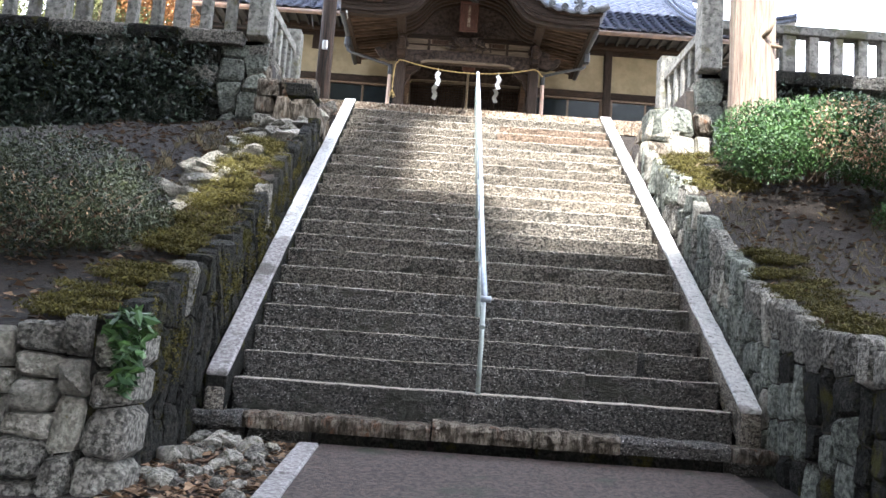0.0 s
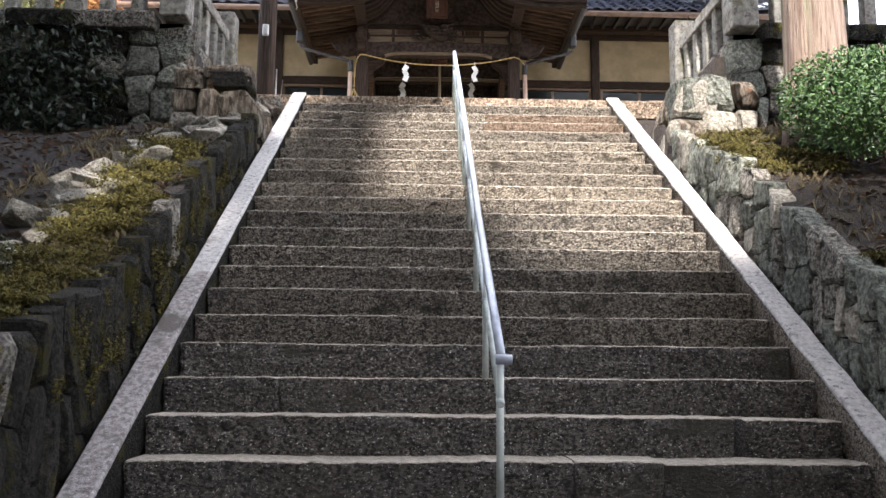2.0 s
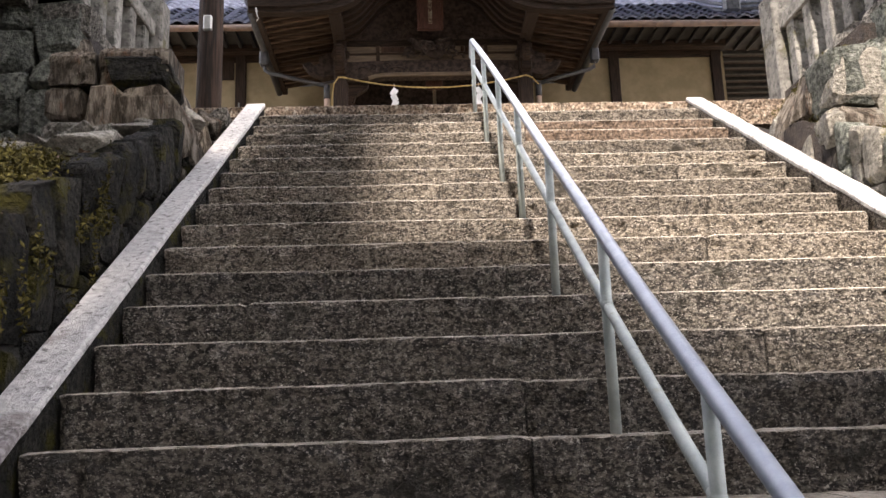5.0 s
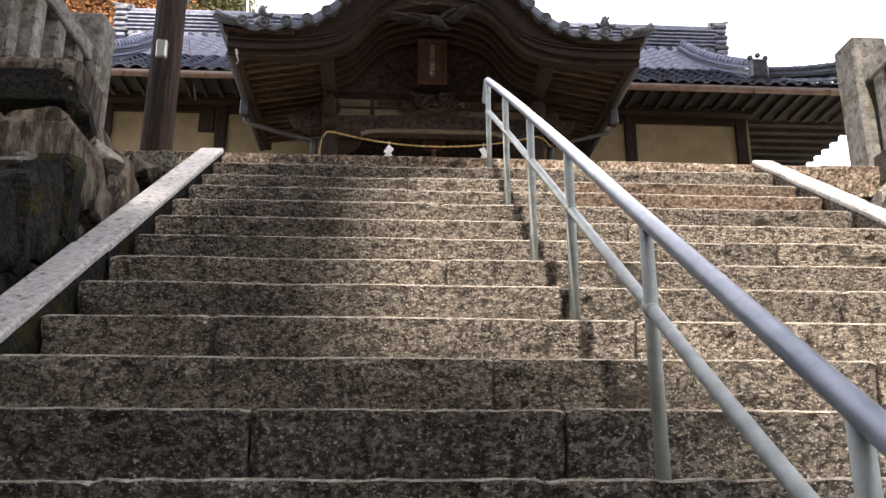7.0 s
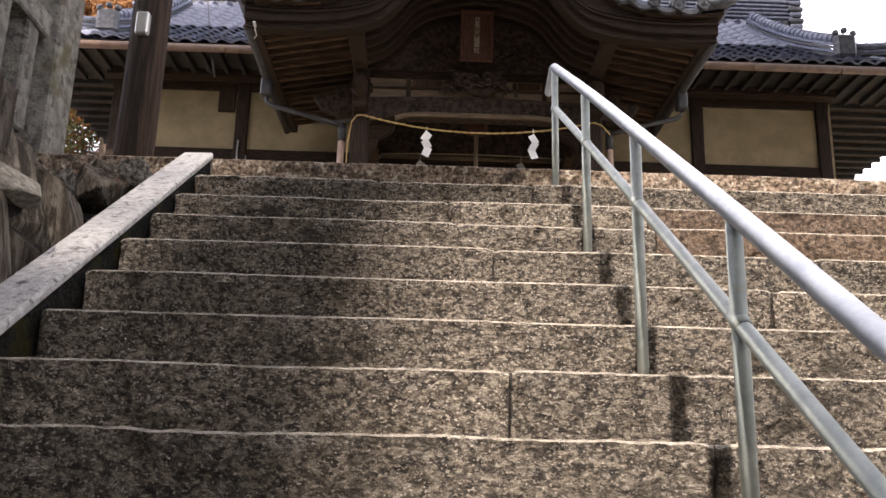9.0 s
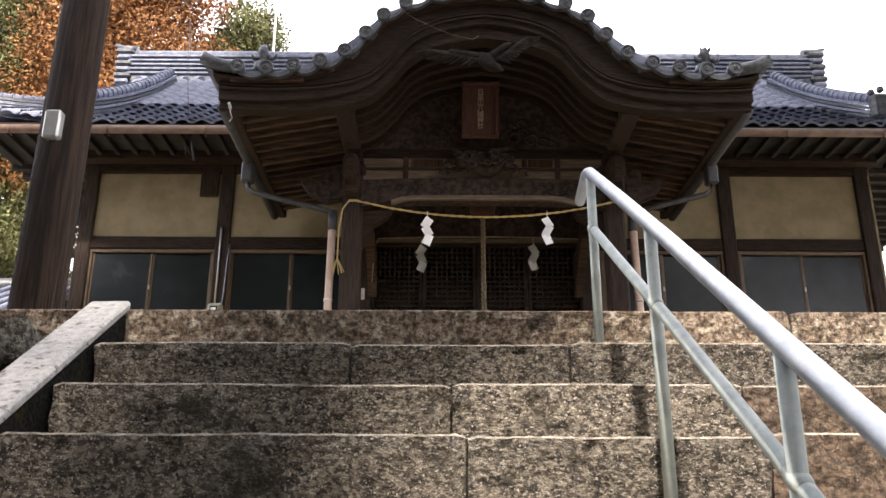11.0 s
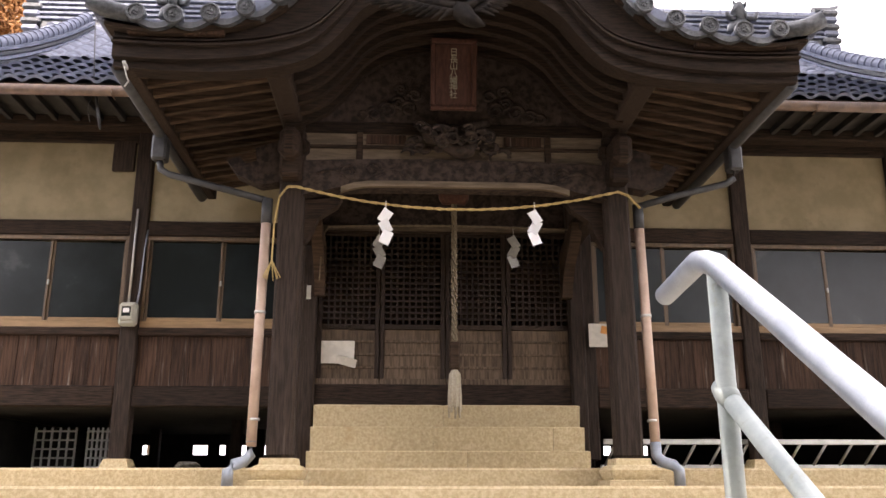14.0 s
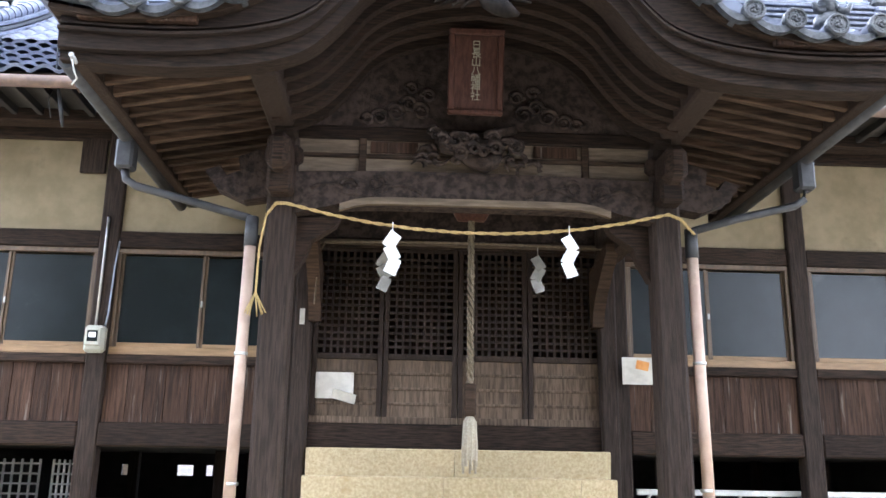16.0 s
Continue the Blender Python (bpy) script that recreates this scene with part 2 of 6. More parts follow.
GILT = mat("faded_gilt", (0.24, 0.215, 0.15), (0.3, 0.27, 0.2), 10, 0.6, 0.05, vary=0)
INK = mat("ink", (0.03, 0.03, 0.03), (0.05, 0.05, 0.05), 10, 0.8, 0, vary=0)
METER = mat("meter_casing", (0.36, 0.36, 0.30), (0.43, 0.43, 0.36), 10, 0.5, 0.05, vary=0)
ALU = mat("aluminium", (0.42, 0.42, 0.40), (0.52, 0.52, 0.49), 10, 0.4, 0.1, metal=0.6, vary=0.05)
SASH = mat("bronze_sash", (0.20, 0.125, 0.06), (0.27, 0.17, 0.085), 6, 0.5, 0.05, vary=0.05, stretch=(0.6, 5, 5))
SASHDARK = mat("dulled_bronze_sash", (0.075, 0.05, 0.03), (0.12, 0.08, 0.048), 6, 0.5, 0.05, vary=0.05, stretch=(5, 5, 0.6))
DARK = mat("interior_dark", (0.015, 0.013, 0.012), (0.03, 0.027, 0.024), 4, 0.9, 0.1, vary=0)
BARK = mat("cedar_bark", (0.15, 0.10, 0.075), (0.36, 0.28, 0.215), 5, 0.92, 1.0, stretch=(7, 7, 0.3), vary=0, spot=(0.09, 0.055, 0.04), spot_scale=5, spot_at=0.56, patch=(0.25, 0.25, 0.16), patch_scale=1.0, patch_at=0.56, dist=0.05)
POLE = mat("creosote_pole", (0.01625, 0.01105, 0.00845), (0.065, 0.039, 0.0273), 7, 0.85, 0.8, stretch=(6, 6, 0.3), vary=0, dist=0.02)
TWIG = mat("twig_bark", (0.09, 0.065, 0.045), (0.16, 0.12, 0.085), 10, 0.9, 0.3, vary=0.1)
LEAF = leaf_mat("shrub_leaf", (0.012, 0.034, 0.008), (0.046, 0.094, 0.02))
DULL = leaf_mat("dull_shrub_leaf", (0.0105, 0.0165, 0.0045), (0.0345, 0.0405, 0.01125))
BROWNLEAF = leaf_mat("withered_leaf", (0.16, 0.10, 0.06), (0.28, 0.19, 0.12), 0.8)
IVY = leaf_mat("ivy_leaf", (0.006, 0.011, 0.006), (0.022, 0.032, 0.018), 0.4)
MOSSLEAF = leaf_mat("moss_tuft", (0.0252, 0.0223, 0.00432), (0.0756, 0.0634, 0.0101), 0.95)
GRASS = leaf_mat("dry_grass", (0.045, 0.036, 0.017), (0.12, 0.094, 0.05), 0.9)
ORANGE = leaf_mat("autumn_needles", (0.11, 0.045, 0.016), (0.27, 0.125, 0.04), 0.8)
GREENTREE = leaf_mat("evergreen_needles", (0.055, 0.065, 0.022), (0.14, 0.14, 0.055), 0.8)
# the paler patch colour paints soft cloud reflections onto the dim panes
GLASS = mat("dim_window_glass", (0.008, 0.0105, 0.0115), (0.014, 0.018, 0.02), 1.5, 0.2, 0.25, spec=0.3, vary=0.1, patch=(0.034, 0.038, 0.04), patch_scale=1.5, patch_at=0.60, bump_scale=160, dist=0.004)


# ---- builders ----
def part(name, bm, material, parent=None, label=""):
    me = bpy.data.meshes.new(name)
    bm.to_mesh(me)
    bm.free()
    me.materials.append(material)
    ob = new(name, me)
    if parent:
        ob.parent = parent
    if label:
        ob["label"] = label
    return ob


def raw(name, verts, faces, material, parent=None, smooth=False):
    me = bpy.data.meshes.new(name)
    me.from_pydata([tuple(v) for v in verts], [], [tuple(f) for f in faces])
    me.materials.append(material)
    if smooth:
        me.polygons.foreach_set("use_smooth", [True] * len(me.polygons))
    me.update()
    ob = new(name, me)
    if parent:
        ob.parent = parent
    return ob


def thing(name, label, category, group="", kind="", at=(0, 0, 0)):
    ob = new(name)
    ob.empty_display_size = 0.2
    ob.location = at
    return tagged(ob, label, category, group, kind)


def box(x0, x1, y0, y1, z0, z1, bevel=0.008, m=None):
    bm = bmesh.new()
    bmesh.ops.create_cube(bm, size=1)
    for v in bm.verts:
        v.co = Vector(((x0 + x1) / 2 + v.co.x * (x1 - x0), (y0 + y1) / 2 + v.co.y * (y1 - y0), (z0 + z1) / 2 + v.co.z * (z1 - z0)))
    if bevel:
        bmesh.ops.bevel(bm, geom=bm.edges[:], offset=min(bevel, 0.3 * min(x1 - x0, y1 - y0, z1 - z0)), segments=1, affect="EDGES")
    if m is not None:
        bmesh.ops.transform(bm, matrix=m, verts=bm.verts)
    return bm


def tube(points, radius, sides=12, taper=None):
    """A round bar along points; taper: a radius for each point."""
    bm = bmesh.new()
    pts = [Vector(p) for p in points]
    rings = []
    for i, p in enumerate(pts):
        d = (pts[min(i + 1, len(pts) - 1)] - pts[max(i - 1, 0)]).normalized()
        side = d.cross(Vector((0, 0, 1)) if abs(d.z) < 0.95 else Vector((1, 0, 0))).normalized()
        up = side.cross(d)
        r = taper[i] if taper else radius
        rings.append([bm.verts.new(p + r * (math.cos(a) * side + math.sin(a) * up)) for a in [2 * math.pi * j / sides for j in range(sides)]])
    for a, b in zip(rings, rings[1:]):
        for j in range(sides):
            bm.faces.new((a[j], a[(j + 1) % sides], b[(j + 1) % sides], b[j])).smooth = True
    bm.faces.new(rings[0][::-1])
    bm.faces.new(rings[-1])
    bmesh.ops.recalc_face_normals(bm, faces=bm.faces[:])
    return bm


def extrude_profile(profile, y0, y1):
    """A closed outline of (x, z) given depth from y0 to y1."""
    bm = bmesh.new()
    a = [bm.verts.new((x, y0, z)) for x, z in profile]
    b = [bm.verts.new((x, y1, z)) for x, z in profile]
    n = len(profile)
    for i in range(n):
        bm.faces.new((a[i], a[(i + 1) % n], b[(i + 1) % n], b[i]))
    bm.faces.new(a)
    bm.faces.new(b[::-1])
    bmesh.ops.recalc_face_normals(bm, faces=bm.faces[:])
    return bm


def ribbon(top, bottom, y0, y1):
    """A board whose upper and lower edges follow two curves of (x, z), from y0 to y1."""
    bm = bmesh.new()
    rows = [[bm.verts.new((x, y, z)) for x, z in line] for line, y in ((top, y0), (top, y1), (bottom, y1), (bottom, y0))]
    n = len(top)
    for r in range(4):
        p, q = rows[r], rows[(r + 1) % 4]
        for i in range(n - 1):
            bm.faces.new((p[i], p[i + 1], q[i + 1], q[i]))
    bm.faces.new([row[0] for row in rows])
    bm.faces.new([row[-1] for row in rows][::-1])
    bmesh.ops.recalc_face_normals(bm, faces=bm.faces[:])
    return bm


def rock_mesh(seed, boxy=0.6):
    """A broken field stone: flat facets with worn edges."""
    rng = random.Random(seed)
    bm = bmesh.new()
    for _ in range(17):
        p = Vector((rng.gauss(0, 1), rng.gauss(0, 1), rng.gauss(0, 1))).normalized()
        cube = p / max(abs(p.x), abs(p.y), abs(p.z))
        bm.verts.new(p.lerp(cube * 0.92, boxy) * rng.uniform(0.88, 1.08))
    hull = bmesh.ops.convex_hull(bm, input=bm.verts[:])
    bmesh.ops.delete(bm, geom=[v for v in bm.verts if not v.link_faces], context="VERTS")
    bmesh.ops.dissolve_limit(bm, angle_limit=0.25, verts=bm.verts[:], edges=bm.edges[:])
    bmesh.ops.bevel(bm, geom=bm.edges[:], offset=0.035, segments=1, affect="EDGES")
    bmesh.ops.triangulate(bm, faces=[f for f in bm.faces if len(f.verts) > 4])
    bmesh.ops.recalc_face_normals(bm, faces=bm.faces[:])
    me = bpy.data.meshes.new("stone")
    bm.to_mesh(me)
    bm.free()
    return me


def fitted_wall(parent, place, u0, u1, low, high, width, height, pick, seed, depth=0.2, bulge=0.03, ragged=0.03, name="stone"):
    """Close-fitted rubble: columns with slanting joints, each stone a faceted block with a swelling face.
    place(u, v, d) gives the point at length u, height v and d in front of the face."""
    rng = random.Random(seed)
    cuts = [u0]
    while cuts[-1] < u1 - width * 0.6:
        cuts.append(min(u1, cuts[-1] + width * rng.uniform(0.65, 1.4)))
    if cuts[-1] < u1:
        cuts.append(u1)

    def side(i, v):
        if i == 0 or i == len(cuts) - 1:
            return cuts[i]
        return cuts[i] + 0.30 * width * noise.noise(Vector((i * 3.7 + seed, v * 2.6, 0.5)))

    for i in range(len(cuts) - 1):
        uc = (cuts[i] + cuts[i + 1]) / 2
        lo, hi = low(uc), high(uc)
        if hi - lo < 0.05:
            continue
        n = max(1, round((hi - lo) / (height * rng.uniform(0.8, 1.25))))
        slope = (high(cuts[i + 1]) - high(cuts[i])) / max(cuts[i + 1] - cuts[i], 0.01)
        levels = [lo] + [lo + (hi - lo) * (r + rng.uniform(-0.22, 0.22)) / n for r in range(1, n)] + [hi + rng.uniform(-ragged, ragged)]
        tilts = [0] + [rng.uniform(-0.22, 0.22) for _ in range(1, n)] + [slope * 0.8 + rng.uniform(-0.15, 0.15)]
        for r in range(n):
            def at(a, b):
                va, vb = levels[r] + tilts[r] * (a - 0.5) * width, levels[r + 1] + tilts[r + 1] * (a - 0.5) * width
                v = va + (vb - va) * b
                return side(i, v) + (side(i + 1, v) - side(i, v)) * a, v
            q = rng.uniform(0.08, 0.22)
            ring = [at(a + rng.uniform(-0.02, 0.02), b + rng.uniform(-0.02, 0.02)) for a, b in ((q, 0.02), (1 - q, 0.02), (0.98, q), (0.98, 1 - q), (1 - q, 0.98), (q, 0.98), (0.02, 1 - q), (0.02, q))]
            cu, cv = at(0.5, 0.5)
            tu, tv, b0 = rng.uniform(-0.16, 0.16), rng.uniform(-0.16, 0.16), bulge * rng.uniform(0.4, 1.5)
            vs = [place(u, v, -depth) for u, v in ring] + [place(u, v, 0.0 + rng.uniform(-0.01, 0.004)) for u, v in ring]
            for u, v in ring:
                k = rng.uniform(0.66, 0.88)
                du, dv = (u - cu) * k, (v - cv) * k
                vs.append(place(cu + du, cv + dv, b0 * rng.uniform(0.55, 1.1) + tu * du + tv * dv))
            vs.append(place(cu + rng.uniform(-0.15, 0.15) * width, cv, b0 * rng.uniform(0.9, 1.4)))
            fs = []
            for j in range(8):
                k = (j + 1) % 8
                fs += [(j, k, 8 + k, 8 + j), (8 + j, 8 + k, 16 + k, 16 + j), (16 + j, 16 + k, 24)]
            raw(name, vs, fs, pick(rng, uc, r, n), parent)


ROCKS = {}


def stone(material, parent, at, size, turn=(0, 0, 0), boxy=0.6, rng=random, name="stone"):
    key = (material.name, boxy)
    if key not in ROCKS:
        ROCKS[key] = [rock_mesh(31 * i + len(material.name), boxy) for i in range(14)]
        for me in ROCKS[key]:
            me.materials.append(material)
    ob = new(name, rng.choice(ROCKS[key]))
    ob.parent = parent
    ob.matrix_basis = Matrix.LocRotScale(at, Euler([radians(a) for a in turn]), Vector(size) * 0.5)
    return ob


def leaves(name, blobs, count, size, material, parent=None, seed=1, flat=0.0, shell=0.55):
    """Small folded leaves strewn through ellipsoids (centre, radii)."""
    rng = np.random.default_rng(seed)
    w = np.array([r[0] * r[1] + r[1] * r[2] + r[0] * r[2] for _, r in blobs])
    pick = rng.choice(len(blobs), count, p=w / w.sum())
    d = rng.normal(size=(count, 3))
    d /= np.linalg.norm(d, axis=1)[:, None]
    rad = shell + (1.08 - shell) * rng.random(count) ** 0.6
    c = np.array([b[0] for b in blobs], float)[pick] + d * rad[:, None] * np.array([b[1] for b in blobs], float)[pick]
    a = rng.normal(size=(count, 3))
    a /= np.linalg.norm(a, axis=1)[:, None]
    b = np.cross(a, d + 0.6 * rng.normal(size=(count, 3)))
    b /= np.linalg.norm(b, axis=1)[:, None]
    s = size * (0.6 + 0.8 * rng.random(count))[:, None]
    n = np.cross(a, b)
    v = np.stack([c - a * s, c + b * s * 0.45 + n * s * 0.15, c + a * s, c - b * s * 0.45 + n * s * 0.15], 1).reshape(-1, 3)
    f = np.arange(count * 4).reshape(-1, 4)
    tri = np.concatenate([f[:, [0, 1, 2]], f[:, [0, 2, 3]]])
    ob = raw(name, v.tolist(), tri.tolist(), material, parent)
    return ob


def curve_at(pairs, x):
    """A smooth value between pairs of (x, value)."""
    xs, vs = [p[0] for p in pairs], [p[1] for p in pairs]
    if x <= xs[0]:
        return vs[0]
    if x >= xs[-1]:
        return vs[-1]
    i = max(j for j in range(len(xs) - 1) if xs[j] <= x)
    def slope(j):
        lo, hi = max(j - 1, 0), min(j + 1, len(xs) - 1)
        return (vs[hi] - vs[lo]) / (xs[hi] - xs[lo])
    h = xs[i + 1] - xs[i]
    t = (x - xs[i]) / h
    a, b = slope(i) * h, slope(i + 1) * h
    return (2 * t**3 - 3 * t**2 + 1) * vs[i] + (t**3 - 2 * t**2 + t) * a + (-2 * t**3 + 3 * t**2) * vs[i + 1] + (t**3 - t**2) * b


# ---- the lie of the land ----
def step_y(k):
    return 6.604 + 0.302 * k


def step_z(k):
    return 0.478 + 0.2155 * k - 0.001824 * k * k + 0.0000473 * k**3


LEFT_TOP = [(4.7, 0.78), (5.2, 0.93), (6.0, 1.25), (7.4, 1.78), (8.7, 2.56), (10.0, 3.28), (11.4, 3.95)]
RIGHT_TOP = [(4.2, 0.80), (5.1, 1.03), (5.9, 1.20), (7.1, 1.65), (8.9, 2.73), (10.0, 3.25), (11.4, 3.9)]
PLAZA = 4.63


def path_z(y):
    return 0.03 - 0.095 * (6.35 - y)


def land(x, y):
    if y >= 13.12:
        return PLAZA
    if -1.78 < x < 2.52:
        if y < 6.4:
            return path_z(max(y, -14))
        return step_z((y - 6.604) / 0.302) - 0.5
    if -2.6 < x < -2.15 and y >= 11.3:
        return 4.2
    if 2.95 < x < 3.25 and y >= 11.0:
        return 4.16
    if y >= 11.62:
        return PLAZA + 0.1 if x < -2.5 or x > 3.25 else min(3.6 + (y - 11.62) * 0.6, 4.4)
    bump = 0.07 * noise.noise(Vector((x * 1.7, y * 1.7, 0)))
    if x < 0:
        if y < 4.85:
            return path_z(max(y, -14)) + bump * 0.5
        return curve_at(LEFT_TOP, y) - 0.05 - 0.10 * min(6, -1.78 - x) + bump
    if y < 4.3:
        return path_z(max(y, -14)) + bump * 0.5
    return curve_at(RIGHT_TOP, y) - 0.05 + 0.02 * min(6, x - 2.52) + bump


def axis(lo, hi, step, extra, far):
    vals = set(round(lo + step * i, 3) for i in range(int((hi - lo) / step) + 1)) | set(extra) | set(far)
    return sorted(vals)


gx = axis(-9, 10, 0.25, (-2.61, -2.59, -2.16, -2.14, 2.94, 2.96, -2.51, -2.49, -1.79, -1.77, 2.51, 2.53, 3.24, 3.26), (-400, -150, -60, -30, -18, -13, 14, 18, 30, 60, 150, 400))
gy = axis(-6, 24, 0.25, (4.29, 4.31, 4.84, 4.86, 6.39, 6.41, 10.99, 11.01, 11.29, 11.31, 11.61, 11.63, 13.11, 13.13), (-400, -150, -60, -25, -14, -10, 30, 45, 80, 200, 400))
verts = [(x, y, land(x, y)) for y in gy for x in gx]
nx = len(gx)
faces = [(j * nx + i, j * nx + i + 1, (j + 1) * nx + i + 1, (j + 1) * nx + i) for j in range(len(gy) - 1) for i in range(nx - 1)]
ground = raw("ground", verts, faces, SOIL, smooth=True)
tagged(ground, "dark leaf-littered soil banks and level shrine yard", "ground", kind="structure")
plaza = part("plaza", box(-14, 15, 13.2, 40, PLAZA - 0.1, PLAZA + 0.012, 0), SAND)
tagged(plaza, "pale sandy yard in front of the shrine hall", "yard", kind="structure")

# ---- approach path ----
pavement = thing("pavement", "dark damp concrete approach path with a stone edging", "path", kind="structure")
bm = bmesh.new()
q = [bm.verts.new((x, y, path_z(y) + dz)) for x, y, dz in ((-0.78, -13, 0.03), (2.2, -13, 0.03), (2.2, 6.3, 0.03), (-0.78, 6.3, 0.03))]
bm.faces.new(q)
r = bmesh.ops.extrude_face_region(bm, geom=bm.faces[:])
bmesh.ops.translate(bm, vec=(0, 0, -0.15), verts=[v for v in r["geom"] if isinstance(v, bmesh.types.BMVert)])
bmesh.ops.recalc_face_normals(bm, faces=bm.faces[:])
part("paving", bm, PAVE, pavement)
rng = random.Random(5)
for i in range(8):
    y1 = 6.28 - i * 1.0
    tilt = math.degrees(math.atan(0.095))
    ob = part("edging_stone", box(-0.075, 0.075, -0.48, 0.48, -0.12, 0.045, 0.012), KERB_DARK, pavement)
    ob.matrix_basis = pose(-0.86, y1 - 0.5, path_z(y1 - 0.5), tilt, 0, 0)

# ---- stone stairs ----
stairs = thing("stone_stairs", "wide weathered granite steps mottled with dark lichen", "stairs", kind="structure")


def slab(x0, x1, y0, y1, z0, z1, seed, wob=0.010, nose=0.012, cell=0.045, lumps=1.0):
    """A hand-hewn stone: a lumpy face, a worn and uneven upper edge."""
    rng = random.Random(seed)
    n = max(2, int((x1 - x0) / cell))
    off = rng.uniform(0, 99)
    rows = max(2, int((z1 - z0) / cell))
    prof = [(y1, z0, 0)] + [(y0, z0 + (z1 - nose - z0) * i / rows, 1) for i in range(rows + 1)] + [(y0 + nose, z1, 2), (y0 + 0.08, z1, 3), (y1, z1, 3)]
    vs, fs = [], []
    for i in range(n + 1):
        x = x0 + (x1 - x0) * i / n
        w2 = noise.noise(Vector((x * 2.1 + off, 7.7, seed * 0.3)))
        for j, (y, z, kind) in enumerate(prof):
            w = noise.noise(Vector((x * 16 + off, z * 18, seed * 0.7))) + 0.6 * noise.noise(Vector((x * 34, z * 34 + off, 3.3)))
            end = 0.010 if i in (0, n) and kind in (1, 2) else 0
            under = 0.028 * (z1 - z) / (z1 - z0) if kind == 1 else 0
            dy = (wob * w * lumps + 0.5 * wob * w2 + under if kind in (1, 2) else 0) + end
            dz = 0 if kind == 0 or (kind == 1 and j < rows) else 0.4 * wob * w + 0.5 * wob * w2 - end * 0.6
            vs.append((x, y + dy, z + dz))
    m = len(prof)
    for i in range(n):
        for j in range(m):
            fs.append((i * m + j, i * m + (j + 1) % m, (i + 1) * m + (j + 1) % m, (i + 1) * m + j))
    fs.append(tuple(range(m))[::-1])
    fs.append(tuple(n * m + j for j in range(m)))
    return vs, fs


rng = random.Random(11)
JOINTS = {14: (-0.09, 1.1), 13: (0.36, 1.5), 12: (-0.95, 0.55), 11: (0.0, 1.25), 17: (-0.07, 1.2), 9: (0.05, -1.0), 16: (0.9,), 20: (0.2, -0.6)}
for k in range(22):
    x0, x1 = (-1.53, 2.30) if k < 21 else (-2.7, 3.4)
    cuts = JOINTS.get(k) or sorted(rng.uniform(x0 + 0.5, x1 - 0.5) for _ in range(2))
    cuts = [x0, *sorted(cuts), x1]
    for a, b in zip(cuts, cuts[1:]):
        if b - a < 0.25:
            continue
        y0, z1 = step_y(k), step_z(k)
        z0 = step_z(k - 1) - 0.03 if k else 0.2
        vs, fs = slab(a + 0.004, b - 0.004, y0 + rng.uniform(-0.006, 0.006), y0 + (0.36 if k < 21 else 0.30), z0, z1 + rng.uniform(-0.005, 0.005), k * 7 + int(a * 10), 0.013, 0.006, 0.026, 1.7)
        # risers darken down the flight in bands, shade painted along with the lichen
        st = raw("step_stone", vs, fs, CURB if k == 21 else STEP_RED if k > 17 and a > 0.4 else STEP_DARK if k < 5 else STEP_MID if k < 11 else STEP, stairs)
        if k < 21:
            # nosing and tread paler than the hewn face: sky light painted over some wear
            st.data.materials.append(SKYLIT_EDGE)
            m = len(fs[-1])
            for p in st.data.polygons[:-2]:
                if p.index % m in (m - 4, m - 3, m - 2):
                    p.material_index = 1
base = raw("stair_core", *([(-1.7, 6.7, -0.3), (2.46, 6.7, -0.3), (2.46, 13.1, -0.3), (-1.7, 13.1, -0.3), (-1.7, 6.7, 0.2), (2.46, 6.7, 0.2), (2.46, 13.1, 4.2), (-1.7, 13.1, 4.2)],
           [(0, 3, 2, 1), (4, 5, 6, 7), (0, 1, 5, 4), (2, 3, 7, 6), (1, 2, 6, 5), (3, 0, 4, 7)]), DARK, stairs)
# bottom plinth, a row of rough blocks
rng = random.Random(3)
x = -1.98
while x < 2.5:
    w = rng.uniform(0.5, 0.95)
    xe = min(x + w, 2.62) - 0.006
    vs, fs = slab(x + 0.006, xe, 6.27 + rng.uniform(-0.03, 0.03), 6.62, 0.13, 0.25 + rng.uniform(-0.02, 0.015), int(x * 50), 0.038, 0.03, 0.035)
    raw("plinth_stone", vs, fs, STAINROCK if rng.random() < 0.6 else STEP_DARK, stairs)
    vs, fs = slab(x + 0.03, xe - 0.02, 6.40 + rng.uniform(-0.03, 0.04), 6.62, -0.25, 0.13, int(x * 70), 0.045, 0.03, 0.035)
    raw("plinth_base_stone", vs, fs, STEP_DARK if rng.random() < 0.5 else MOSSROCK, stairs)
    x += w

